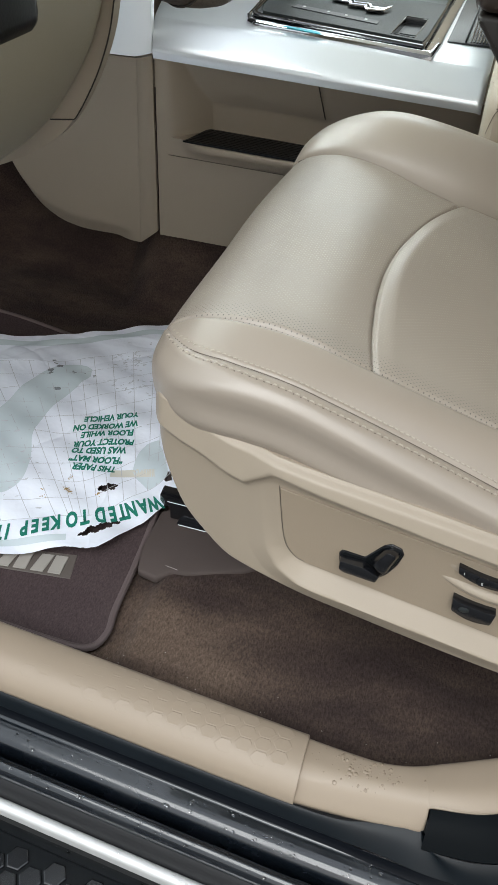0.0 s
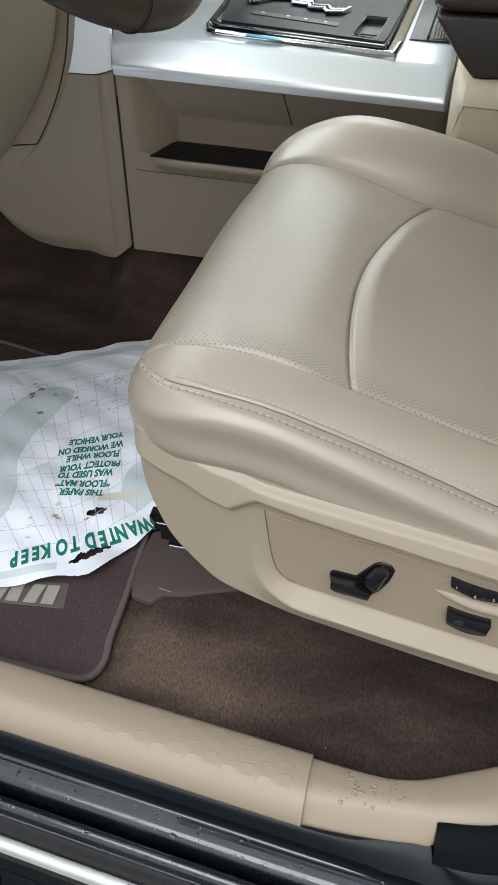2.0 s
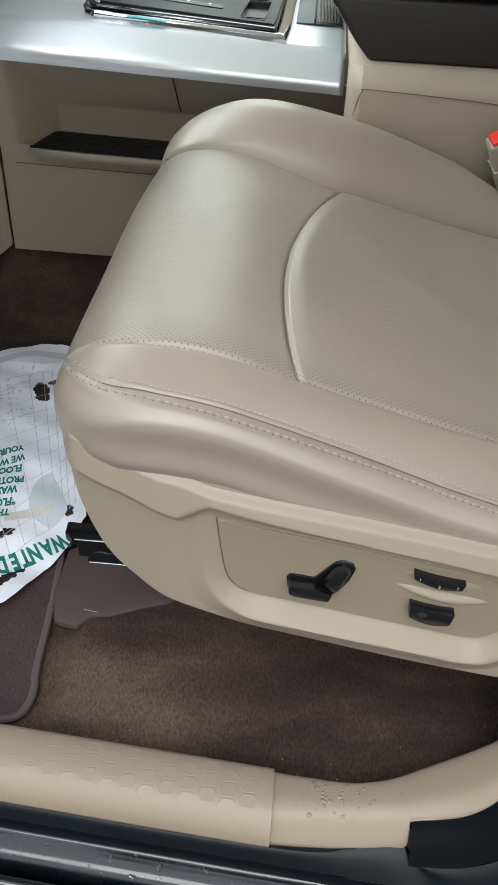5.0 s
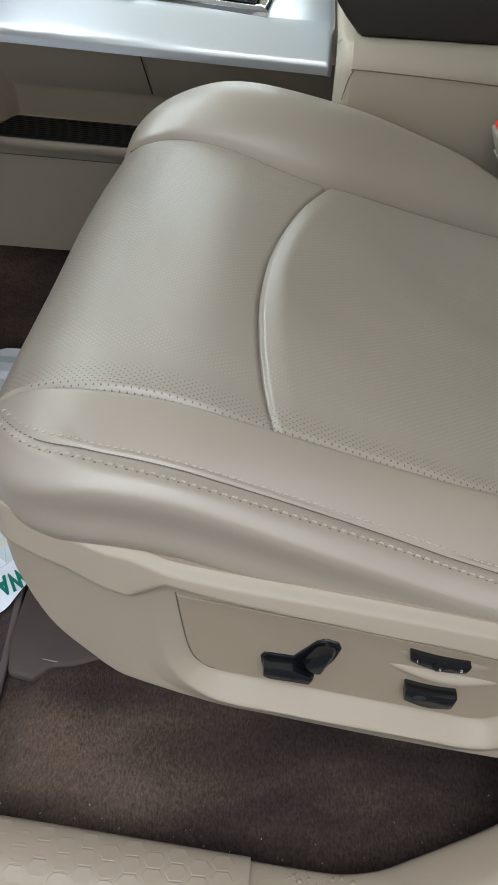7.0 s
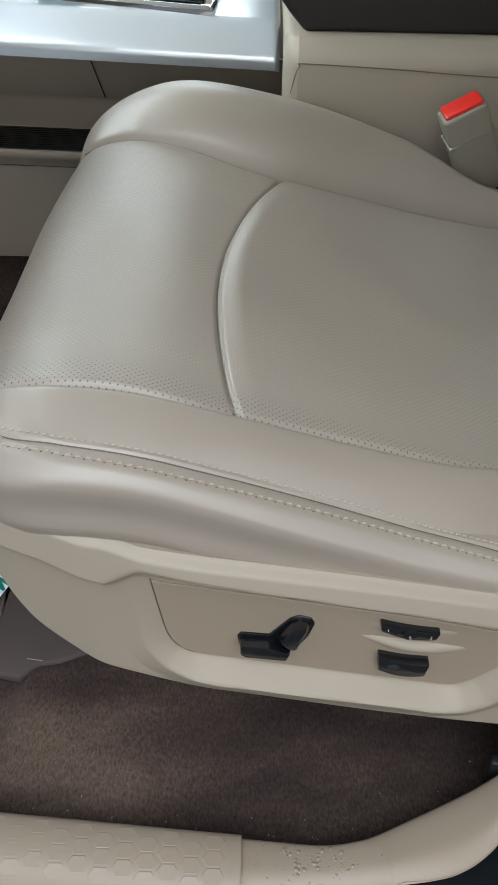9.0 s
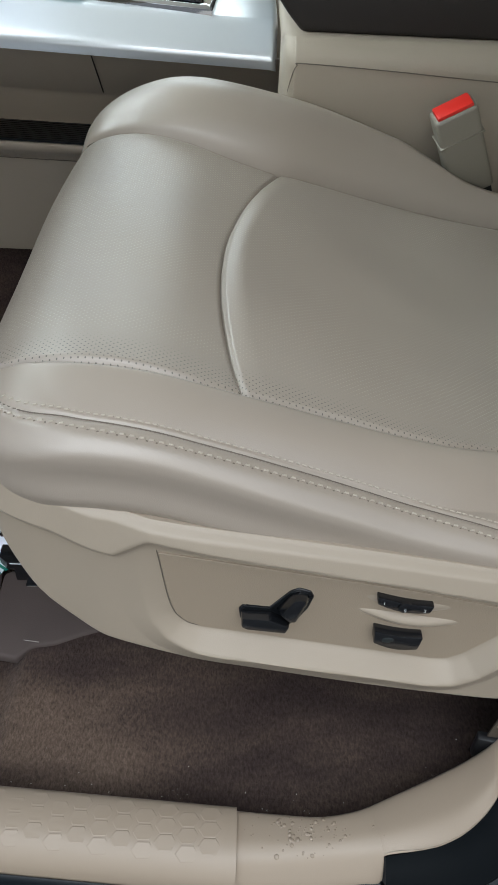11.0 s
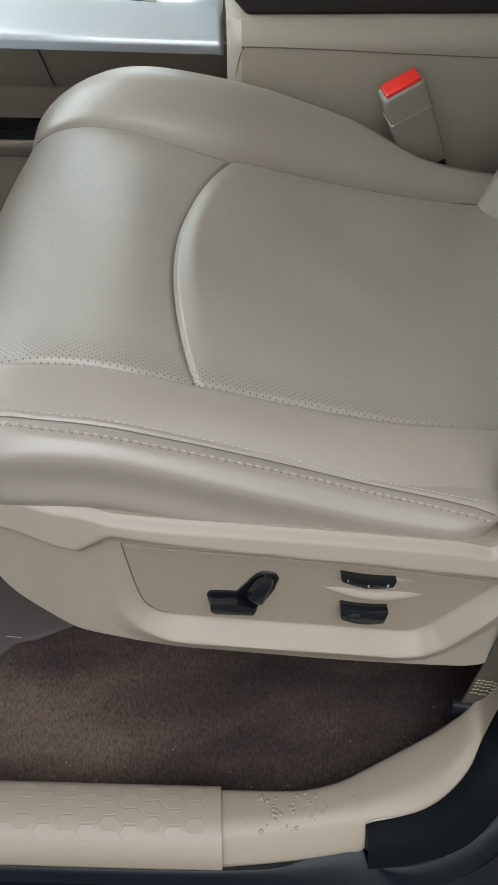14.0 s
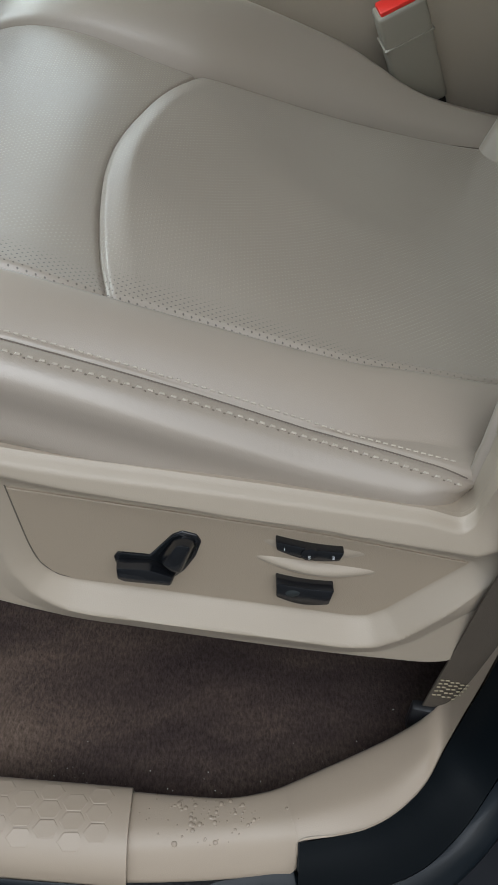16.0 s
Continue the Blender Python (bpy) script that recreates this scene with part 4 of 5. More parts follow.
xs = np.concatenate([np.linspace(-0.4300, -0.41, 6), np.linspace(-0.408, -0.35, 60), np.linspace(-0.345, 0.05, 30)])
flat = curve_points([(side_y(z), z) for z in (0.08, 0.14, 0.20, 0.26, 0.30, 0.318, 0.33, 0.36, 0.40, 0.43, 0.444)], 60)
deep = np.concatenate([curve_points([(0.8165, 0.124), (0.8, 0.17), (0.772, 0.25), (0.7585, 0.285)], 20)[:-1], curve_points([(0.7585, 0.285), (0.7480, 0.2945), (0.7355, 0.3035), (0.7325, 0.3115), (0.7355, 0.3155)], 14)[:-1], [(0.76, 0.3160), (0.80, 0.3165)], curve_points([(0.803, 0.319), (0.797, 0.340), (0.790, 0.361)], 8), curve_points([(0.786, 0.364), (0.755, 0.395), (0.722, 0.43), (0.710, 0.441), (0.702, 0.444)], 18)])
deep = np.array([np.interp(np.linspace(0, len(deep) - 1, 60), range(len(deep)), deep[:, k]) for k in (0, 1)]).T
flat = np.stack([side_y(np.linspace(0.08, 0.444, 60)), np.linspace(0.08, 0.444, 60)], -1)
flat[:, 1] = deep[:, 1]
flat[:, 0] = side_y(deep[:, 1])
P = np.zeros((len(xs), 60, 3))
for i, x in enumerate(xs):
    f = flat.copy()
    diff = deep[:, 0] - flat[:, 0]
    f[:, 0] = flat[:, 0] + np.where(diff < 0, diff * smoothstep(-0.40, -0.37, x), np.minimum(diff, max(0.0, x + 0.414) ** 2 / (max(0.0, x + 0.414) + 0.016) / 0.52))
    edge_x = x - 0.15 * (0.444 - f[:, 1]) * np.clip((-0.36 - x) / 0.07, 0, 1)
    P[i] = np.column_stack([edge_x, f[:, 0], f[:, 1] + lifted(x) * np.clip((f[:, 1] - 0.1) / 0.34, 0, 1)])
part("side_panel", slab(P, (0, 0.008, 0), flip=True), PANEL, console)
# rubber mat on the shelf
ridge = []
for k in range(10):
    y = 0.7365 + 0.0065 * k
    ridge.append(rbox(-0.40 + 0.25 * (y - 0.73), 0.0, y, y + 0.0050, 0.3165, 0.3183, 0.0004, 1))
shelf = part("shelf_mat", prism([(-0.402, 0.7345), (-0.375, 0.800), (0.01, 0.800), (0.01, 0.7345)], "z", 0.3150, 0.3175, 0), RUBBER, console, "ribbed black rubber shelf mat")
for piece in [shelf] + [part("rib", bm, RUBBER, shelf) for bm in ridge]:
    for v_ in piece.data.vertices:
        v_.co.z += float(lifted(v_.co.x)) * 0.63 + 0.0006
# seams of the pocket door
def on_slope(x, t):
    y, z = 0.707 + (0.786 - 0.707) * t, 0.4415 + (0.364 - 0.4415) * t
    return (x, y - 0.0008, z + float(lifted(x)) * 0.85 - 0.0008)


part("door_seam", tube([on_slope(-0.405, 0.03), on_slope(-0.3, 0.03), on_slope(-0.205, 0.03), on_slope(-0.199, 0.05), on_slope(-0.197, 0.1), on_slope(-0.196, 0.97)], 0.0009, 6), SEAM, console)
# Shade in the crease below the shelf, drawn as a dark bar.
part("ledge_crease_shade", tube([(x, 0.7576, 0.2845 + 0.55 * float(lifted(x))) for x in np.linspace(-0.435, 0.02, 30)], 0.0006, 6), SEAMTAN, console)
part("pull_tab", rbox(-0.315, -0.30, 0.704, 0.7075, 0.4525, 0.4535, 0.0004, 1), SEAM, console)

prof = curve_points([(0.6995, 0.437), (0.6985, 0.443), (0.702, 0.4495), (0.712, 0.459), (0.727, 0.4705), (0.737, 0.4755), (0.75, 0.4775), (0.80, 0.479), (0.95, 0.480), (1.25, 0.480)], 60)
xs = np.concatenate([np.linspace(-0.432, -0.42, 8), np.linspace(-0.41, 0.012, 30), np.linspace(0.014, 0.0225, 6)])
P = np.array([[(x - 0.28 * (y - 0.70) * max(0, (-x - 0.3) / 0.132), y + 0.006 * max(0, (x - 0.016) / 0.0065) ** 2, z + float(lifted(x)) - 0.003 * max(0, (x - 0.014) / 0.0085) ** 2) for y, z in prof] for x in xs])
part("silver_trim", slab(P, (0, 0.002, -0.005)), SILVER, console, "satin silver console trim")
# rear console body with a rounded front corner and a storage flap
rows = []
for x, sh in ((0.0255, 0.050), (0.0265, 0.030), (0.029, 0.015), (0.033, 0.006), (0.039, 0.0015), (0.05, 0.0), (0.12, 0.0), (0.3, 0.0), (0.9, 0.0)):
    rows.append([(x, y + sh * max(0.25, (1 if y < 0.66 else 0.4)), z - 0.25 * sh * (z > 0.455)) for y, z in curve_points([(0.70, 0.08), (0.665, 0.20), (0.642, 0.35), (0.634, 0.42), (0.633, 0.45), (0.6335, 0.4605), (0.638, 0.470), (0.648, 0.479), (0.665, 0.484), (0.75, 0.485), (1.25, 0.485)], 50)])
fine = np.array([curve_points(np.array(rows)[:, j], 90) for j in range(50)]).transpose(1, 0, 2)
part("rear_panel", slab(fine, (0.004, 0.004, -0.004)), PANEL, console)
flap = [(0.0340, 0.428), (0.0350, 0.434), (0.0385, 0.450), (0.0425, 0.458), (0.050, 0.4605), (0.144, 0.457), (0.254, 0.451), (0.6, 0.435)]
flap_line = curve_points(flap, 60)
def panel_y(x, z):
    g = fine[:, 8:30].reshape(-1, 3)
    x = min(x, 0.06)
    w_ = np.exp(-((g[:, 0] - x) ** 2 + (g[:, 2] - z) ** 2) / 0.003**2) + 1e-12
    return float((g[:, 1] * w_).sum() / w_.sum())


part("flap_seam", tube([(x, panel_y(x, z) - 0.0005, z) for x, z in flap_line], 0.0006, 6), SEAMTAN, console)
# armrest box and lid
box = [(0.047, 0.484), (0.03, 0.502), (-0.002, 0.543), (-0.006, 0.552), (0.8, 0.552), (0.8, 0.484)]
armrest = part("armrest_box", prism(box, "y", 0.662, 1.04, 0.006, 3), BROWNSOFT, console, "dark brown vinyl armrest box")
part("armrest_lid", prism([(-0.006, 0.5545), (-0.013, 0.572), (-0.0135, 0.60), (-0.004, 0.622), (0.02, 0.635), (0.8, 0.64), (0.8, 0.5545)], "y", 0.655, 1.05, 0.016, 5), BROWN, armrest, "dark brown leather armrest lid")
# ribbed tray beside the shifter plate
tray = part("coin_tray", rbox(-0.045, 0.018, 0.835, 1.20, 0.4815, 0.4835, 0.001), BLACK, console)
for k in range(7):
    part("rib", rbox(-0.014 + 0.0042 * k, -0.0118 + 0.0042 * k, 0.84, 1.19, 0.4835, 0.4848, 0.0003, 1), BLACKSATIN, tray)
part("tray_wall", rbox(-0.021, -0.0185, 0.837, 1.19, 0.4835, 0.489, 0.0008), GREY, tray)

# shifter plate, standing on the trim with a bright rim
def top(x, h=0.0):
    return 0.4795 + float(lifted(x)) + h


plate_base = base("shifter_plate", (0.003, -0.013, 0), "black shifter plate with chrome rim on the console", "shifter plate")
rim = [(-0.055, 0.738), (-0.050, 0.80), (-0.046, 1.24), (-0.385, 1.24), (-0.352, 1.05), (-0.328, 0.80), (-0.318, 0.772), (-0.305, 0.765)]


def slanted(bm):
    for vert in bm.verts:
        vert.co.z += float(lifted(vert.co.x))
    return bm




def frame_strip(outer, inner, z0, z1, round_=0.0018):
    """An open frame between two outlines with the same number of corners."""
    bm = bmesh.new()
    n = len(outer)
    ring = [[bm.verts.new((x, y, z)) for x, y in loop] for loop, z in ((outer, z0), (outer, z1), (inner, z1), (inner, z0))]
    for r in range(4):
        for k in range(n):
            bm.faces.new((ring[r][k], ring[r][(k + 1) % n], ring[(r + 1) % 4][(k + 1) % n], ring[(r + 1) % 4][k]))
    bmesh.ops.recalc_face_normals(bm, faces=bm.faces)
    bmesh.ops.bevel(bm, geom=[e for e in bm.edges if abs(e.verts[0].co.z - e.verts[1].co.z) < 1e-6 and e.verts[0].co.z > (z0 + z1) / 2], offset=min(round_, (z1 - z0) * 0.3), segments=3, affect="EDGES", profile=0.5)
    return bm


inner = [(-0.069, 0.752), (-0.067, 0.80), (-0.064, 1.24), (-0.372, 1.24), (-0.340, 1.05), (-0.320, 0.800), (-0.313, 0.785), (-0.304, 0.778)]
part("rim", slanted(frame_strip(rim, inner, 0.469, 0.4855, 0.0048)), CHROME, plate_base, "chrome rim")
skirt_in = [(-0.0735, 0.7655), (-0.0715, 0.80), (-0.0685, 1.235), (-0.366, 1.235), (-0.334, 1.05), (-0.314, 0.805), (-0.308, 0.797), (-0.301, 0.794)]
part("skirt", slanted(frame_strip(inner, skirt_in, 0.470, 0.4895)), GLOSS, plate_base, "gloss black plate side")
bin_in = [(-0.1175, 0.786), (-0.0855, 0.783), (-0.0815, 0.900), (-0.1135, 0.900)]
rims = [(-0.3045, 0.8005), (-0.1175, 0.7765), (-0.0855, 0.7722), (-0.0730, 0.7705), (-0.0705, 0.80), (-0.0690, 0.900), (-0.0675, 1.02), (-0.335, 1.02), (-0.312, 0.83)]
plates = [[rims[0], rims[1], bin_in[0], bin_in[3], (-0.1135, 1.02), rims[7], rims[8]], [rims[1], rims[2], bin_in[1], bin_in[0]], [rims[2], rims[3], rims[4], rims[5], bin_in[2], bin_in[1]], [bin_in[3], bin_in[2], rims[5], rims[6], (-0.1135, 1.02)]]
face = part("face", slanted(join(*[prism(o, "z", 0.4840, 0.4905, 0) for o in plates])), GREY, plate_base, "matt charcoal plate face", False)
part("tray_floor", slanted(rbox(-0.345, -0.066, 1.015, 1.135, 0.4800, 0.4815, 0)), BLACK, plate_base)
part("tray_wall", slanted(rbox(-0.352, -0.066, 1.128, 1.138, 0.4815, 0.4985, 0.0015)), GREY, plate_base)
deck = part("cup_deck", slanted(rbox(-0.365, -0.066, 1.136, 1.24, 0.486, 0.4990, 0.003)), GREY, plate_base, "charcoal cup holder deck")
# Flat black discs on the deck paint the shade of deep wells.
for x in (-0.135, -0.245):
    part("cup_well", slanted(moved(tube([(0, 0, 0), (0, 0, 0.0012)], [0.042, 0.042], 40), pose(x, 1.190, 0.4985))), RUBBER, deck, "black disc painting the shade of a round cup well")
    part("cup_rim", slanted(tube([(x + 0.0435 * math.cos(f), 1.190 + 0.0435 * math.sin(f), 0.4996) for f in np.linspace(0, 2 * math.pi, 40, endpoint=False)], 0.0018, 6, closed=True)), GREY, deck)
bin_ = part("coin_bin", slanted(frame_strip([(-0.1195, 0.784), (-0.0838, 0.781), (-0.0798, 0.902), (-0.1155, 0.902)], [(-0.1165, 0.787), (-0.0865, 0.784), (-0.0825, 0.899), (-0.1125, 0.899)], 0.4805, 0.4912)), BLACKSATIN, face, "raised rim of the coin bin")
part("bin_floor", slanted(prism([(-0.1175, 0.786), (-0.0855, 0.783), (-0.0815, 0.900), (-0.1135, 0.900)], "z", 0.4806, 0.4815, 0)), BLACK, bin_)
for k in range(4):
    part("bin_rib", slanted(rbox(-0.112, -0.088, 0.795 + 0.012 * k, 0.7985 + 0.012 * k, 0.4815, 0.4826, 0.0003, 1)), GREY, bin_)


def draped_slot(points):
    bm = bmesh.new()
    lo = [bm.verts.new((x, y - 0.006, top(x, 0.0140))) for x, y in points]
    hi = [bm.verts.new((x + 0.004, y + 0.018, top(x, 0.0140))) for x, y in points]
    for k in range(len(points) - 1):
        bm.faces.new((lo[k], lo[k + 1], hi[k + 1], hi[k]))
    return bm


part("indicator", slanted(prism([(-0.275, 0.848), (-0.144, 0.822), (-0.144, 0.842), (-0.27, 0.868)], "z", 0.4905, 0.4916, 0.0006, 1)), BLACK, face, "black gear indicator strip")
for x, y in ((-0.26, 0.856), (-0.222, 0.848), (-0.195, 0.842), (-0.165, 0.836)):
    part("marking", slanted(rbox(x, x + 0.004, y, y + 0.006, 0.4917, 0.492, 0)), WHITE, face, "small pale gear mark", False)
gate = [(-0.287, 0.905), (-0.262, 0.945), (-0.232, 0.95), (-0.228, 0.925), (-0.204, 0.922), (-0.199, 0.902), (-0.176, 0.905), (-0.170, 0.885), (-0.150, 0.892), (-0.146, 0.91)]
part("gate_slot", draped_slot(gate), RUBBER, face, "black shift slot")
part("gate", tube([(x, y, top(x, 0.0150)) for x, y in gate], 0.0036, 8, squash=0.7), CHROME, face, "zigzag chrome shift gate")
part("gate_edge", tube([(x + 0.004, y + 0.016, top(x, 0.0150)) for x, y in gate[1:]], 0.0028, 8, squash=0.7), CHROME, face)
lever = part("shift_lever", tube([(-0.288, 0.915, top(-0.288, 0.012)), (-0.296, 0.925, 0.56), (-0.304, 0.93, 0.60)], [0.009, 0.007, 0.007], 12), CHROME, face, "chrome shift lever")
part("lever_boot", tube([(-0.294, 0.922, 0.548), (-0.302, 0.928, 0.585), (-0.32, 0.93, 0.68)], [0.009, 0.019, 0.022], 16), BLACKSATIN, lever, "black lever handle")
part("film", slanted(prism([(-0.262, 0.7555), (-0.205, 0.7465), (-0.212, 0.757), (-0.225, 0.763), (-0.258, 0.762)], "z", 0.4847, 0.4852, 0)), CYAN, plate_base, "cyan film corner", False)

# ---- dash ----
dash = base("dashboard", (0, 0, 0), "tan lower dashboard with knee bolster", "dashboard")
def lean(z):
    """The lower panels lean back like the console's side."""
    return 0.862 - 0.36 * z


lowc = curve_points([(-0.520, 0.099), (-0.548, 0.0985), (-0.575, 0.099), (-0.61, 0.0985), (-0.643, 0.1005), (-0.672, 0.108), (-0.693, 0.121), (-0.711, 0.14), (-0.724, 0.165), (-0.732, 0.193), (-0.735, 0.227), (-0.728, 0.272), (-0.715, 0.34), (-0.70, 0.444)], 80)
rows = []
for k, (x, zl) in enumerate(lowc):
    xt = -0.458 + (x + 0.520) * (0.26 / 0.215)
    row = []
    for t in np.linspace(0, 1, 40):
        z = zl + (0.4445 - zl) * t
        roll = 0.014 * (1 - smoothstep(0, 0.035, 0.0 + (z - zl))) * smoothstep(-0.53, -0.58, x)
        row.append((x + (xt - x) * t, lean(z) + roll, z))
    rows.append(row)
part("lower_panel", slab(np.array(rows), (0, 0.01, 0)), PANEL, dash)
rows = []
for f in np.linspace(0, 1, 8):
    a, b = np.array((-0.5197, lean(0.099), 0.099)), np.array((-0.4805, 0.8135, 0.133))
    c, d = np.array((-0.4577, lean(0.4445), 0.4445)), np.array((-0.4325, 0.6985, 0.452))
    lo, hi = a + (b - a) * f, c + (d - c) * f
    rows.append([lo + (hi - lo) * t + np.array((0, 0.004 * math.sin(f * math.pi) * -1, 0)) for t in np.linspace(0, 1, 20)])
part("corner_panel", slab(np.array(rows), (-0.002, 0.01, 0), flip=True), PANEL, dash)
rows = []
for x0_, x1_, y0_, z0_ in ((-0.52, -0.497, 0.702, 0.4465), (-0.502, -0.481, 0.7015, 0.4465), (-0.48, -0.468, 0.7008, 0.4465), (-0.460, -0.4575, 0.7005, 0.447), (-0.455, -0.4535, 0.7012, 0.4478), (-0.445, -0.446, 0.702, 0.4505), (-0.435, -0.437, 0.704, 0.4535)):
    rows.append([(x0_ + (x1_ - x0_) * t, y0_ + 0.01 * t, z0_ + 0.075 * t) for t in np.linspace(0, 2.4, 14)])
part("silver_pillar", slab(np.array(rows), (0, 0.01, 0), flip=True), SILVER, dash, "satin silver centre stack trim")
part("stack", rbox(-0.80, -0.47, 0.75, 1.4, 0.50, 0.9, 0.02), BLACK, dash, "black centre stack")
# knee bolster: profile swept across, rounded at its inner end
prof = curve_points([(-0.70, 0.40), (-0.62, 0.352), (-0.569, 0.362), (-0.533, 0.381), (-0.498, 0.401), (-0.463, 0.430), (-0.429, 0.473), (-0.408, 0.507), (-0.391, 0.544), (-0.378, 0.60), (-0.375, 0.68), (-0.40, 0.74)], 60)
cen = np.array((-0.62, 0.58))
rows = []
for y, k in [(yy, 1.0) for yy in np.linspace(0.08, 0.40, 20)] + [(0.40 + 0.0765 * math.sin(a), 0.95 + 0.05 * math.cos(a)) for a in np.linspace(0.15, 1.57, 10)]:
    rows.append([(cen[0] + (x - cen[0]) * k, y, cen[1] + (z - cen[1]) * k) for x, z in prof])
part("knee_bolster", slab(np.array(rows), (-0.01, 0, 0.01), flip=False), PANELSHADE, dash, "smooth tan knee bolster panel")
capline = curve_points([(-0.60, 0.345), (-0.569, 0.352), (-0.535, 0.366), (-0.500, 0.384), (-0.468, 0.405), (-0.445, 0.428), (-0.428, 0.452), (-0.408, 0.487), (-0.392, 0.525), (-0.383, 0.56), (-0.372, 0.62), (-0.37, 0.7)], 50)
P = np.array([[(x, 0.478 + 0.02 * t, z + 0.0 * t) for t in np.linspace(0, 1, 4)] for x, z in capline])
part("end_cap", slab(P, (-0.02, 0, 0.015)), PANEL, dash)
part("cap_gap", tube([(-0.474, 0.4745, 0.4262), (-0.444, 0.4770, 0.4292)] + [(x + 0.0006, 0.4775, z - 0.0008) for x, z in capline if z > 0.431], 0.0009, 6), SEAM, dash)
# Solid black block in place of a hollow; its colour is the opening's shade.
part("pocket", rbox(-0.43, -0.3775, 0.16, 0.322, 0.563, 0.66, 0.02, 4), RUBBER, dash, "black block painting the shaded opening beside the column")

wheel = base("steering_wheel", (0, 0, 0), "brown leather steering wheel with stitched spoke", "steering wheel")
WC, TAU, WR = Vector((-0.329, 0.299, 0.779)), 0.7126, 0.1965
e1, e2 = Vector((0, 1, 0)), Vector((-math.sin(TAU), 0, math.cos(TAU)))
e3 = e1.cross(e2)
part("rim", tube([WC + WR * (math.cos(a) * e1 + math.sin(a) * e2) for a in np.linspace(0, 2 * math.pi, 96, endpoint=False)], 0.0205, 16, closed=True), BROWN, wheel)
part("hub", tube([WC - 0.03 * e3, WC - 0.03 * e3 + 0.001 * e3, WC + 0.02 * e3], [0.09, 0.085, 0.07], 32), BROWNSOFT, wheel)
for a in (-1.85, -1.28, 0.1, 3.04):
    d = math.cos(a) * e1 + math.sin(a) * e2
    part("spoke", tube([WC + 0.07 * d, WC + 0.13 * d, WC + 0.19 * d], [0.026, 0.02, 0.022], 12, squash=0.6), BROWNSOFT, wheel)
for a in (-1.93, -1.12):
    d, f = math.cos(a) * e1 + math.sin(a) * e2, -math.sin(a) * e1 + math.cos(a) * e2
    part("rim_seam", tube([WC + WR * d + 0.0211 * (math.cos(b) * d + math.sin(b) * e3) for b in np.linspace(0, 2 * math.pi, 24, endpoint=False)], 0.0009, 6, closed=True), SEAM, wheel)
part("column", tube([WC - 0.05 * e3, WC - 0.2 * e3], [0.05, 0.06], 20), BROWNSOFT, wheel)

# ---- floor mat ----
mat_line = [(-0.95, 0.088), (-0.60, 0.064), (-0.366, 0.054), (-0.297, 0.052), (-0.27, 0.053), (-0.256, 0.060), (-0.2505, 0.075), (-0.2505, 0.09), (-0.255, 0.115), (-0.260, 0.182), (-0.268, 0.26), (-0.285, 0.40), (-0.30, 0.58), (-0.33, 0.605), (-0.517, 0.615), (-0.705, 0.65), (-0.95, 0.66)]
floor_mat = tagged(finish("floor_mat", prism(mat_line, "z", 0.001, 0.0105, 0), MAT), "dark brown carpet floor mat with stitched edge", "floor mat")
part("edging", tube([(x, y, 0.0095) for x, y in curve_points(mat_line, 160)], 0.0042, 8), MATEDGE, floor_mat, "stitched brown edging")
part("badge", prism([(-0.47, 0.118), (-0.324, 0.137), (-0.332, 0.174), (-0.47, 0.150)], "z", 0.0098, 0.0112, 0.0005, 1), BADGE, floor_mat, "grey embossed badge plate")
for k in range(6):
    x, y = -0.338 - 0.0215 * k, 0.1385 - 0.003 * k
    part("badge_bar", prism([(x, y), (x - 0.0155, y - 0.002), (x - 0.0175 + 0.004 * (k % 2), y + 0.026), (x - 0.002 + 0.004 * (k % 2), y + 0.0285)], "z", 0.0112, 0.0130, 0.0005, 1), BADGELIGHT, floor_mat)

# ---- paper mat ----
NEAR = curve_points([(-0.253, 0.330), (-0.260, 0.298), (-0.267, 0.262), (-0.283, 0.230), (-0.303, 0.186), (-0.318, 0.173), (-0.336, 0.171), (-0.414, 0.138), (-0.52, 0.10), (-0.75, 0.02)], 300)
FAR = curve_points([(-0.345, 0.70), (-0.385, 0.70), (-0.428, 0.695), (-0.515, 0.640), (-0.577, 0.602), (-0.668, 0.57), (-0.76, 0.53), (-0.83, 0.50), (-0.95, 0.46)], 300)


CREASES = [(random.uniform(-0.72, -0.28), random.uniform(0.15, 0.66), random.uniform(0, math.pi), random.uniform(0.04, 0.12), random.uniform(-0.0022, 0.0026)) for _ in range(34)]


def creased(x, y):
    """Short sharp folds and dents in trodden paper."""
    z = 0.0 * (x + y)
    for cx0, cy0, turn, reach_, high in CREASES:
        u_, w_ = (x - cx0) * math.cos(turn) + (y - cy0) * math.sin(turn), (y - cy0) * math.cos(turn) - (x - cx0) * math.sin(turn)
        z = z + high * np.exp(-np.abs(w_ + 0.004 * np.sin(u_ * 60)) / 0.0075) * np.exp(-((u_ / reach_) ** 2))
    return z


def paper_z(x, y):
    return creased(x, y) + floor_z(x, y) + 0.0205 + 0.0016 * np.sin(21 * x + 13 * y) * np.sin(17 * y - 9 * x + 0.6) + 0.0011 * np.sin(60 * x - 35 * y) + 0.010 * smoothstep(0.24, 0.17, y) * smoothstep(-0.42, -0.3, x) + 0.0012 * np.sin(95 * y + 40 * x)


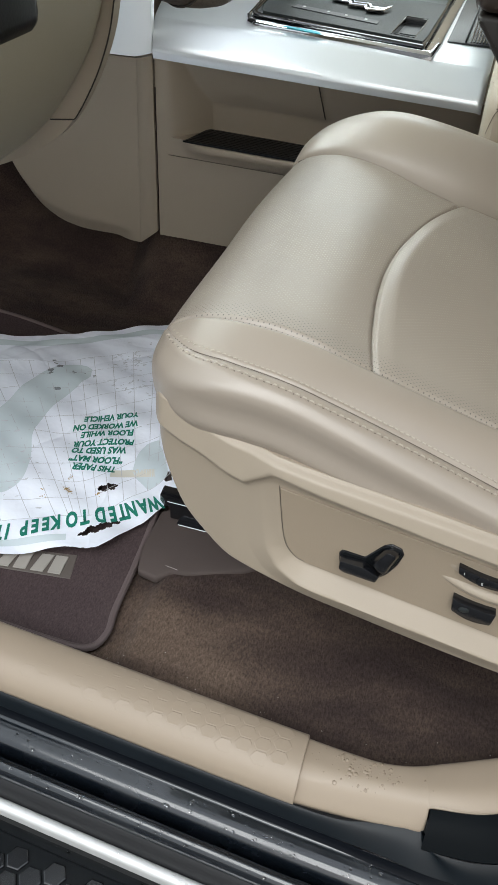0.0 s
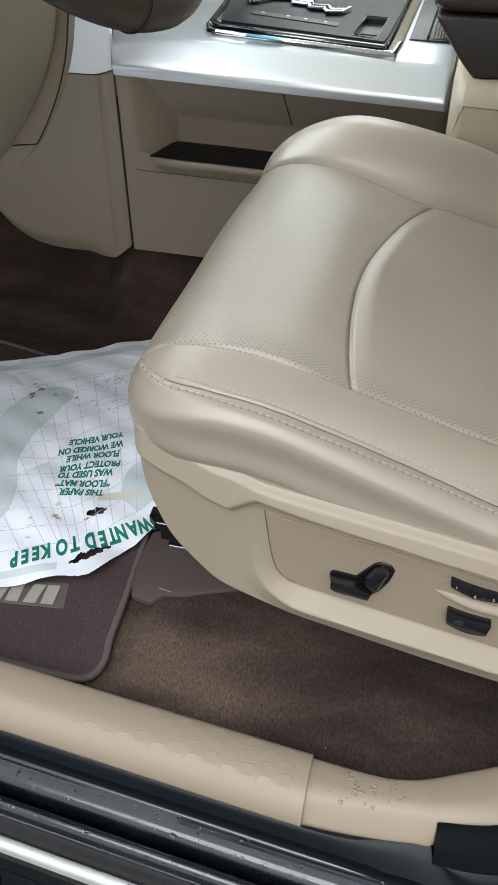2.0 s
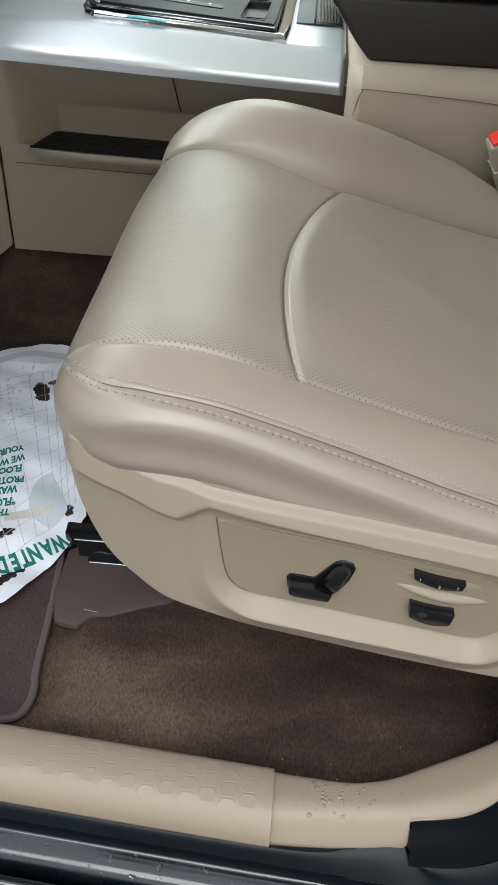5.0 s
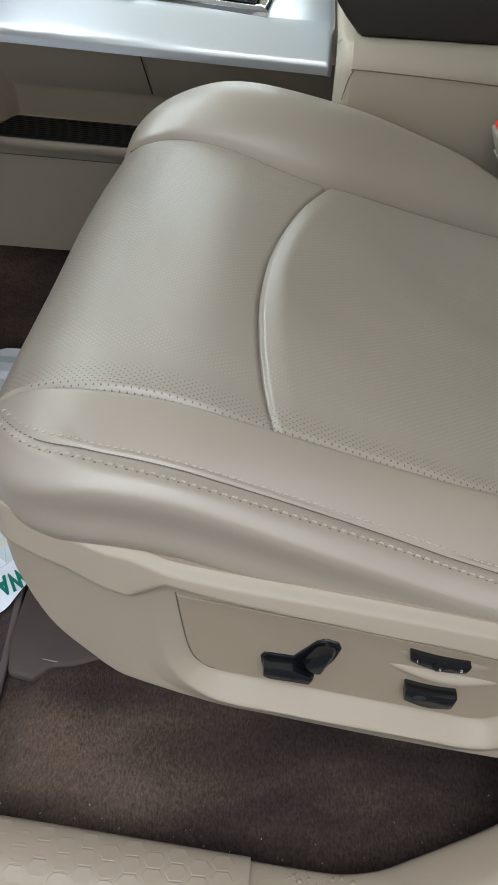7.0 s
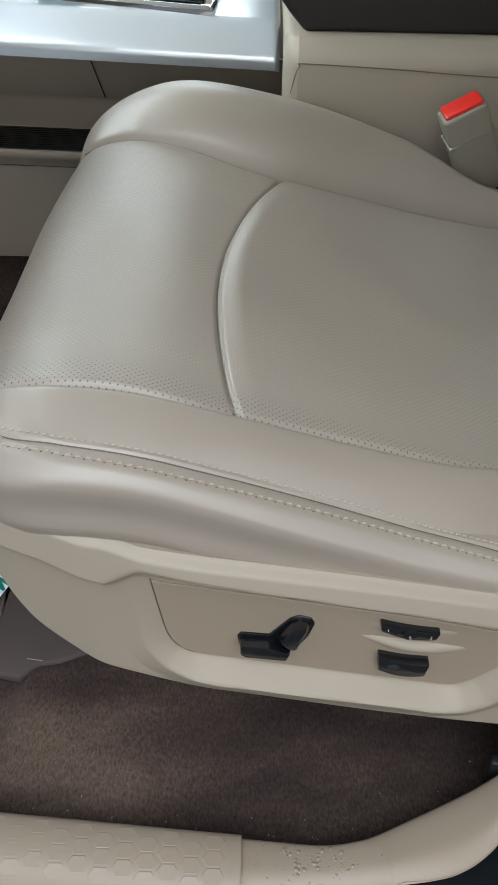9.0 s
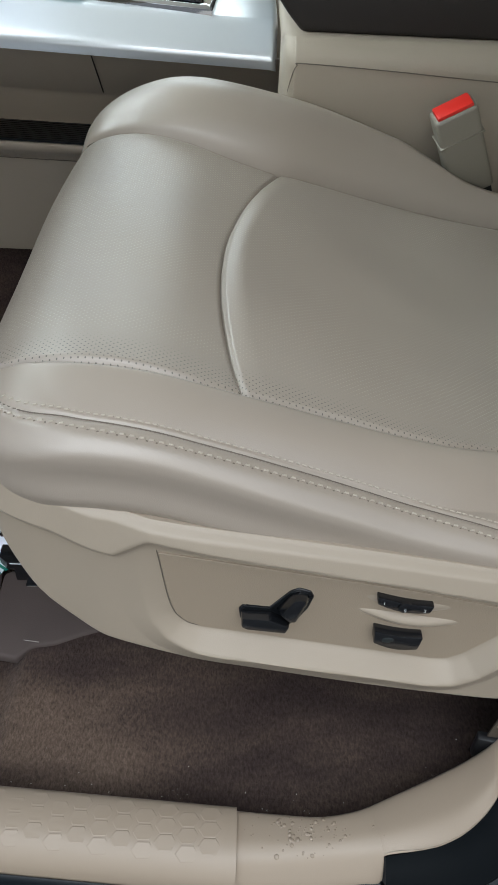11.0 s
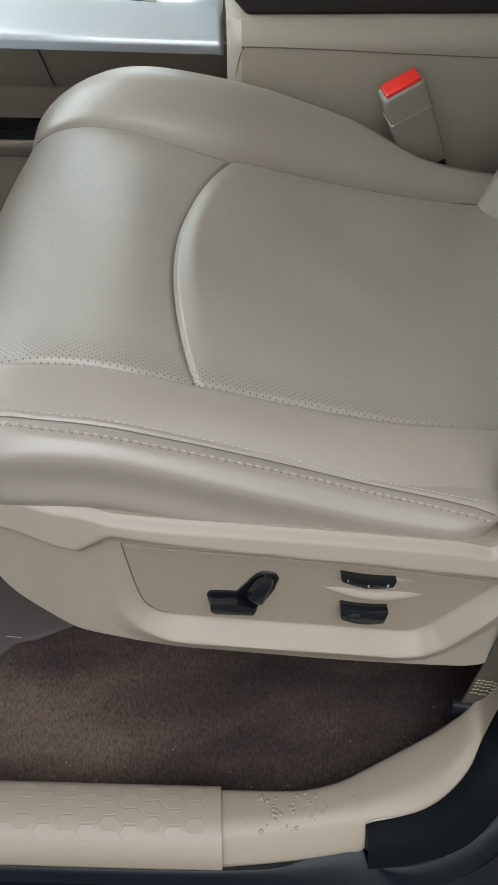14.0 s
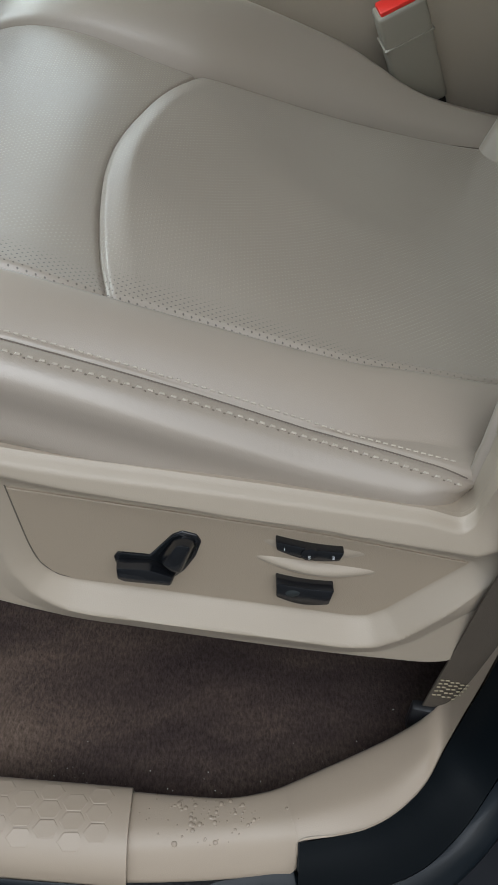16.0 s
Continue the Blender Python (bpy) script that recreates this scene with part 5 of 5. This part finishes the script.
t = np.linspace(0, 1, 300)
P = NEAR[:, None] * (1 - t)[None, :, None] + FAR[:, None] * t[None, :, None]
rag = np.array([noise.noise(Vector((k * 0.055, 0, 0))) for k in range(300)]) * 0.006
P[:, 0, 1] += rag
P[:, -1, 1] += rag[::-1]
P = np.dstack([P, paper_z(P[:, :, 0], P[:, :, 1])])
mid = (P[1:, 1:] + P[:-1, :-1]) / 2
keep = np.ones(mid.shape[:2], bool)
wob = np.array([[noise.noise(Vector((x * 130, y * 130, 1))) for x, y in zip(rx_, ry_)] for rx_, ry_ in zip(mid[:, :, 0], mid[:, :, 1])])
for hx, hy, a, b, turn in ((-0.343, 0.286, 0.013, 0.007, 0.5), (-0.322, 0.213, 0.026, 0.0065, 0.9), (-0.378, 0.575, 0.012, 0.024, 0.4), (-0.362, 0.60, 0.014, 0.006, 0.2), (-0.276, 0.335, 0.006, 0.010, 0.3)):
    dx, dy = mid[:, :, 0] - hx, mid[:, :, 1] - hy
    u_, w_ = dx * math.cos(turn) + dy * math.sin(turn), -dx * math.sin(turn) + dy * math.cos(turn)
    keep &= (u_ / a) ** 2 + (w_ / b) ** 2 + 0.9 * wob > 1
paper = tagged(finish("paper_floor_mat", sheet(P, keep, flip=True), PAPER), "torn dirty white paper floor mat with green print", "paper mat")


def draped(bm, lift=0.0006):
    for vert in bm.verts:
        vert.co.z = float(paper_z(vert.co.x, vert.co.y)) + lift + vert.co.z * 0
    return bm


def ribbon(points, widths, n=60):
    c = curve_points([(*p_, w_) for p_, w_ in zip(points, widths)], n)
    d = np.gradient(c[:, :2], axis=0)
    nrm = np.stack([-d[:, 1], d[:, 0]], -1) / np.linalg.norm(d, axis=1)[:, None]
    t_ = np.linspace(-1, 1, 14)
    G = c[:, None, :2] + nrm[:, None] * (c[:, 2] / 2)[:, None, None] * t_[None, :, None]
    return draped(sheet(np.dstack([G, np.zeros(G.shape[:2])])), 0.0004)


part("footprint_print", ribbon([(-0.482, 0.53), (-0.49, 0.522), (-0.512, 0.495), (-0.526, 0.45), (-0.53, 0.40), (-0.53, 0.35), (-0.522, 0.30), (-0.51, 0.25), (-0.50, 0.222), (-0.497, 0.217)], [0.004, 0.035, 0.066, 0.07, 0.068, 0.08, 0.105, 0.11, 0.07, 0.004]), PRINT, paper, "pale blue printed shoe sole")
part("footprint_print", ribbon([(-0.315, 0.40), (-0.318, 0.385), (-0.312, 0.36), (-0.30, 0.33), (-0.292, 0.305)], [0.004, 0.025, 0.04, 0.045, 0.004]), PRINT, paper, "pale blue printed shoe sole")
part("border_print", ribbon([(-0.36, 0.672), (-0.425, 0.668), (-0.508, 0.618), (-0.575, 0.578), (-0.668, 0.545), (-0.80, 0.49)], [0.016] * 6), PRINT, paper)
part("border_print", ribbon([(-0.352, 0.185), (-0.414, 0.158), (-0.52, 0.12), (-0.70, 0.06)], [0.012] * 4), PRINT, paper)
grid_lines = []
for k in range(2, 21):
    s = 0.045 * k
    i = int(s * 299)
    grid_lines.append([NEAR[i] * (1 - f) + FAR[i] * f for f in np.linspace(0.12, 0.84, 12)])
for k in range(11):
    f = 0.12 + 0.072 * k
    grid_lines.append([NEAR[i] * (1 - f) + FAR[i] * f for i in range(24, 299, 16)])
part("grid_print", join(*[ribbon(g, [0.0007] * len(g), 30) for g in grid_lines]), INKGREY, paper, "thin grey printed grid")


def words(text, x, y, angle, size, shear=0.12, wide=0.67):
    bm = letters(text, size, 0.0, size * 0.045)
    bmesh.ops.subdivide_edges(bm, edges=bm.edges[:], cuts=1)
    for vert in bm.verts:
        vert.co.x = wide * vert.co.x + shear * vert.co.y
    return draped(moved(bm, pose(x, y, 0, 0, 0, angle)), 0.0008)


for k, text in enumerate(("THIS PAPER", "\u201cFLOOR MAT\u201d", "WAS USED TO", "PROTECT YOUR", "FLOOR WHILE", "WE WORKED ON", "YOUR VEHICLE")):
    x = (-0.350, -0.348, -0.352, -0.349, -0.358, -0.360, -0.368)[k]
    part("lettering", words(text, x, 0.331 + 0.0198 * k, 180 + 15 + 1.6 * k, 0.0172), GREEN, paper, "green printed words", False)
path = curve_points([(-0.248, 0.332), (-0.284, 0.290), (-0.330, 0.250), (-0.385, 0.214), (-0.44, 0.182), (-0.51, 0.16), (-0.60, 0.13), (-0.7, 0.10)], 200)
walked = np.concatenate([[0], np.cumsum(np.linalg.norm(np.diff(path, axis=0), axis=1))])
s = 0.044
for word in ("WANTED", "TO", "KEEP", "IT"):
    for ch in word:
        i = min(199, int(np.searchsorted(walked, s)))
        d = path[min(i + 6, 199)] - path[max(i - 6, 0)]
        part("lettering", words(ch, path[i][0], path[i][1], math.degrees(math.atan2(d[1], d[0])), 0.036, 0.10, 0.5), GREEN, paper, "large green printed letter", False)
        s += {"W": 0.0185, "I": 0.0068}.get(ch, 0.0132)
    s += 0.0085


def smear(bm, x, y, r, stretch, turn):
    """One ragged blot lying on the paper."""
    ring = []
    for f in np.linspace(0, 2 * math.pi, 17)[:-1]:
        k = r * random.uniform(0.55, 1.25)
        u_, w_ = k * stretch * math.cos(f), k * math.sin(f)
        ring.append(bm.verts.new((x + u_ * math.cos(turn) - w_ * math.sin(turn), y + u_ * math.sin(turn) + w_ * math.cos(turn), 0)))
    bm.faces.new(ring)


stain = bmesh.new()
for x, y, r in ((-0.544, 0.527, 0.006), (-0.533, 0.518, 0.008), (-0.535, 0.500, 0.010), (-0.513, 0.466, 0.007), (-0.502, 0.512, 0.005), (-0.489, 0.516, 0.003), (-0.470, 0.517, 0.004)):
    for _ in range(3):
        smear(stain, random.gauss(x, r * 0.5), random.gauss(y, r * 0.5), r * random.uniform(0.2, 0.5), random.uniform(1.0, 2.0), random.uniform(0, 0.8))
tagged(part("dirt_spots", draped(stain, 0.0011), DIRT, paper, "grey dirt smudges"), kind="stuff")
stain = bmesh.new()
for cxs, cys, sp, count in ((-0.442, 0.566, 0.02, 34), (-0.425, 0.580, 0.016, 26), (-0.404, 0.512, 0.02, 30), (-0.415, 0.53, 0.03, 10), (-0.50, 0.30, 0.05, 70), (-0.54, 0.25, 0.05, 40), (-0.40, 0.62, 0.03, 14)):
    for _ in range(count):
        smear(stain, random.gauss(cxs, sp), random.gauss(cys, sp * 0.6), random.uniform(0.0004, 0.0016), random.uniform(1.2, 4.0), random.gauss(0.6, 0.6))
tagged(part("smudges", draped(stain, 0.0010), SMUDGE, paper, "pale grey scuffed streaks"), kind="stuff")
stain = bmesh.new()
for x, y, r in ((-0.392, 0.268, 0.007), (-0.385, 0.262, 0.004), (-0.415, 0.245, 0.004), (-0.42, 0.255, 0.003), (-0.40, 0.29, 0.003), (-0.352, 0.272, 0.006)):
    for _ in range(4):
        smear(stain, random.gauss(x, r * 0.6), random.gauss(y, r * 0.6), r * random.uniform(0.12, 0.38), random.uniform(1.0, 1.8), random.uniform(0, 3))
tagged(part("rust_spots", draped(stain, 0.0012), RUST, paper, "brown stain spots"), kind="stuff")
part("tape", ribbon([(-0.352, 0.315), (-0.32, 0.326), (-0.295, 0.335)], [0.016, 0.015, 0.014], 20), TAPE, paper, "yellowed strip of tape")

# ---- belt ----
buckle = base("seat_belt_buckle", (0, 0, 0), "tan seat belt buckle with red release button", "buckle")
m = pose(0.2120, 0.595, 0.4325, 13, -27, 6) @ Matrix.Diagonal((1.14, 1.09, 1.09, 1))
part("housing", moved(rbox(-0.0215, 0.0215, -0.0125, 0.0125, -0.106, 0, 0.004, 3), m), BUCKLE, buckle)
part("collar", moved(rbox(-0.0228, 0.0228, -0.0138, 0.0138, -0.0325, -0.0305, 0.0008), m), BUCKLE, buckle)
part("button", moved(rbox(-0.0175, 0.0185, -0.0095, 0.0105, -0.002, 0.0035, 0.002), m), REDM, buckle, "red release button")
part("stalk", moved(rbox(-0.010, 0.0205, -0.006, 0.006, -0.17, -0.10, 0.003), m), BLACK, buckle)

belt = base("seat_belt", (0, 0, 0), "brown seat belt webbing anchored at the sill", "seat belt")
cl = curve_points([(0.217, 0.068, 0.035), (0.219, 0.0595, 0.11), (0.220, 0.0525, 0.163), (0.2215, 0.0445, 0.235), (0.223, 0.039, 0.28), (0.23, 0.025, 0.45), (0.25, 0.01, 0.9)], 60)
P = np.array([[(x + 0.046 * t, y - 0.012 * t + 0.002 * math.sin(t * 3.1), z) for t in np.linspace(0, 1, 12)] for x, y, z in cl])
part("webbing", slab(P, (0.0, 0.0016, 0), flip=True), BELT, belt)
part("webbing_loop", moved(rbox(-0.003, 0.050, -0.006, 0.004, 0.0, 0.032, 0.003), pose(0.213, 0.066, 0.042, 0, 0, -12)), BLACK, belt, "black anchor sleeve")
for k in range(5):
    for j in range(12):
        x, y, z = cl[8 + k]
        f = 0.03 + 0.075 * j
        part("stitch", rbox(x + 0.046 * f, x + 0.046 * f + 0.0027, y - 0.012 * f - 0.0016, y - 0.012 * f - 0.0006, z + (j % 2) * 0.0012, z + 0.0006 + (j % 2) * 0.0012, 0), THREADPALE, belt)

# ---- cab shell ----
# Unseen roof; its edge is placed to keep sun off console and inner seat.
structure("roof", rbox(-0.35, 1.4, -0.03, 1.7, 1.10, 1.15, 0.01), HEADLINER, "unseen pale headliner roof that shades the cab", "roof")
structure("wall_passenger", rbox(-1.2, 1.4, 1.6, 1.65, -0.1, 0.72, 0.01), PANEL, "tan passenger door side", "wall")
structure("wall_rear", rbox(1.3, 1.35, -0.05, 1.6, -0.1, 1.12, 0.01), PANEL, "cab rear wall", "wall")
structure("firewall", rbox(-1.25, -1.2, -0.05, 1.6, -0.1, 0.75, 0.01), BLACK, "dark firewall", "wall")
structure("dash_top", rbox(-1.2, -0.46, 0.02, 1.6, 0.72, 0.78, 0.02), BROWNSOFT, "dark dashboard top", "dashboard top")
structure("b_pillar", rbox(0.31, 0.52, 0.02, 0.12, -0.1, 1.12, 0.01), PANEL, "tan door pillar", "pillar")
rear_door = structure("rear_door", rbox(0.42, 1.4, -0.10, 0.0, -0.1, 0.75, 0.02), GLOSS, "black rear door", "door")
part("tinted_window", rbox(0.44, 1.4, -0.03, -0.025, 0.74, 1.13, 0.001, 1), GLOSS, rear_door, "dark tinted rear window")

# ---- sill hexagons and drops ----
def hexagon(r, h):
    bm = bmesh.new()
    lo = [bm.verts.new((r * math.cos(k * math.pi / 3), r * math.sin(k * math.pi / 3), 0)) for k in range(6)]
    mid_ = [bm.verts.new((r * 0.94 * math.cos(k * math.pi / 3), r * 0.94 * math.sin(k * math.pi / 3), h * 0.75)) for k in range(6)]
    hi = [bm.verts.new((r * 0.84 * math.cos(k * math.pi / 3), r * 0.84 * math.sin(k * math.pi / 3), h)) for k in range(6)]
    for k in range(6):
        bm.faces.new((lo[k], lo[(k + 1) % 6], mid_[(k + 1) % 6], mid_[k]))
        bm.faces.new((mid_[k], mid_[(k + 1) % 6], hi[(k + 1) % 6], hi[k]))
    bm.faces.new(hi)
    return bm


def pieces(name, bm, mat, parent, places):
    me = bpy.data.meshes.new(name)
    bm.to_mesh(me)
    bm.free()
    me.materials.append(mat)
    for m_ in places:
        ob = new(name, me)
        ob.parent = parent
        ob.matrix_basis = m_


places = []
for i in range(16):
    for j in range(4):
        x, y = -0.022 - 0.0178 * i, -0.0035 - 0.0128 * j - (i % 2) * 0.0064
        if -0.0415 < y < -0.002 and (i < 13 or (i + j) % 3):
            slope = math.degrees(math.atan2(float(sill_z(y + 0.002) - sill_z(y - 0.002)), 0.004))
            places.append(pose(x, y + inboard(x), float(sill_z(y)) - 0.0001 - 0.00003 * i, slope, 0, 0) @ Matrix.Diagonal((1.0, 0.72, 1, 1)))
pieces("hexagon", hexagon(0.0098, 0.00028), SILL, sill, places)
places = [pose(-0.45 + 0.0205 * i, -0.162 - 0.0236 * j - (i % 2) * 0.0118 + inboard(-0.45 + 0.0205 * i, 0.05), -0.0582) for i in range(20) for j in range(4)]
pieces("tread_hexagon", hexagon(0.0125, 0.003), BLACKSATIN, board, places)


def drops(n, place, r0, r1, name, parent, mat=WATER):
    bm = bmesh.new()
    for _ in range(n):
        at, up = place()
        r = r0 + (r1 - r0) * random.random() ** 3
        a = Vector(up).orthogonal().normalized()
        b = Vector(up).cross(a)
        rings = []
        for h, f in ((0.0, 1.0), (0.28, 0.92), (0.5, 0.6)):
            rings.append([bm.verts.new(Vector(at) + Vector(up) * h * r + r * f * (math.cos(k * math.pi / 4) * a + math.sin(k * math.pi / 4) * b)) for k in range(8)])
        for p_, q_ in zip(rings, rings[1:]):
            for k in range(8):
                bm.faces.new((p_[k], p_[(k + 1) % 8], q_[(k + 1) % 8], q_[k]))
        bm.faces.new(rings[-1])
    tagged(part(name, bm, mat, parent, "clear water drops"), kind="stuff")


def on_rocker():
    x = random.uniform(-0.4, 0.25)
    y, z, up = random.choice(((-0.070, 0.0008, (0, 0, 1)), (-0.0765, -0.0002, (0, -0.2, 1)), (-0.0835, -0.0024, (0, -0.4, 1)), (-0.1045, -0.0084, (0, -0.2, 1)), (-0.1075, -0.0106, (0, -0.5, 1)), (-0.127, -0.0405, (0, -0.2, 1)), (-0.139, -0.0578, (0, 0, 1))))
    return (x, y + random.uniform(-0.002, 0.002) + inboard(x, 0.05), z), Vector(up).normalized()


trim_skin = BVHTree.FromPolygons([v.co for v in pillar_trim.data.vertices], [list(f.vertices) for f in pillar_trim.data.polygons])


def on_trim():
    while True:
        x, y = random.gauss(0.05, 0.024), random.gauss(-0.012, 0.012)
        at, up, _, _ = trim_skin.ray_cast(Vector((x, y, 0.3)), Vector((0, 0, -1)))
        if at is not None and up.z > 0.7:
            return at, up


drops(420, on_rocker, 0.0006, 0.0022, "water_drops", bpy.data.objects["rocker_panel"])
drops(90, on_trim, 0.0006, 0.0024, "water_drops", pillar_trim, BEAD)
lint = bmesh.new()
for _ in range(60):
    x = random.uniform(-0.24, 0.22)
    y = 0.012 + abs(random.gauss(0, 0.022)) + max(0.0, x - 0.08) * 0.28 + inboard(x)
    z, r = float(floor_z(x, y)) + 0.0036, random.uniform(0.0002, 0.0006)
    a = random.uniform(0, math.pi)
    lint.faces.new([lint.verts.new((x + r * u_ * math.cos(a) - r * w_ * math.sin(a), y + r * u_ * math.sin(a) + r * w_ * math.cos(a), z + 0.0004 * (u_ > 0))) for u_, w_ in ((-1.5, 0), (0, -0.6), (1.5, 0), (0, 0.6))])
tagged(part("lint", lint, TAPE, bpy.data.objects["floor"], "pale lint specks in the pile", False), kind="stuff")
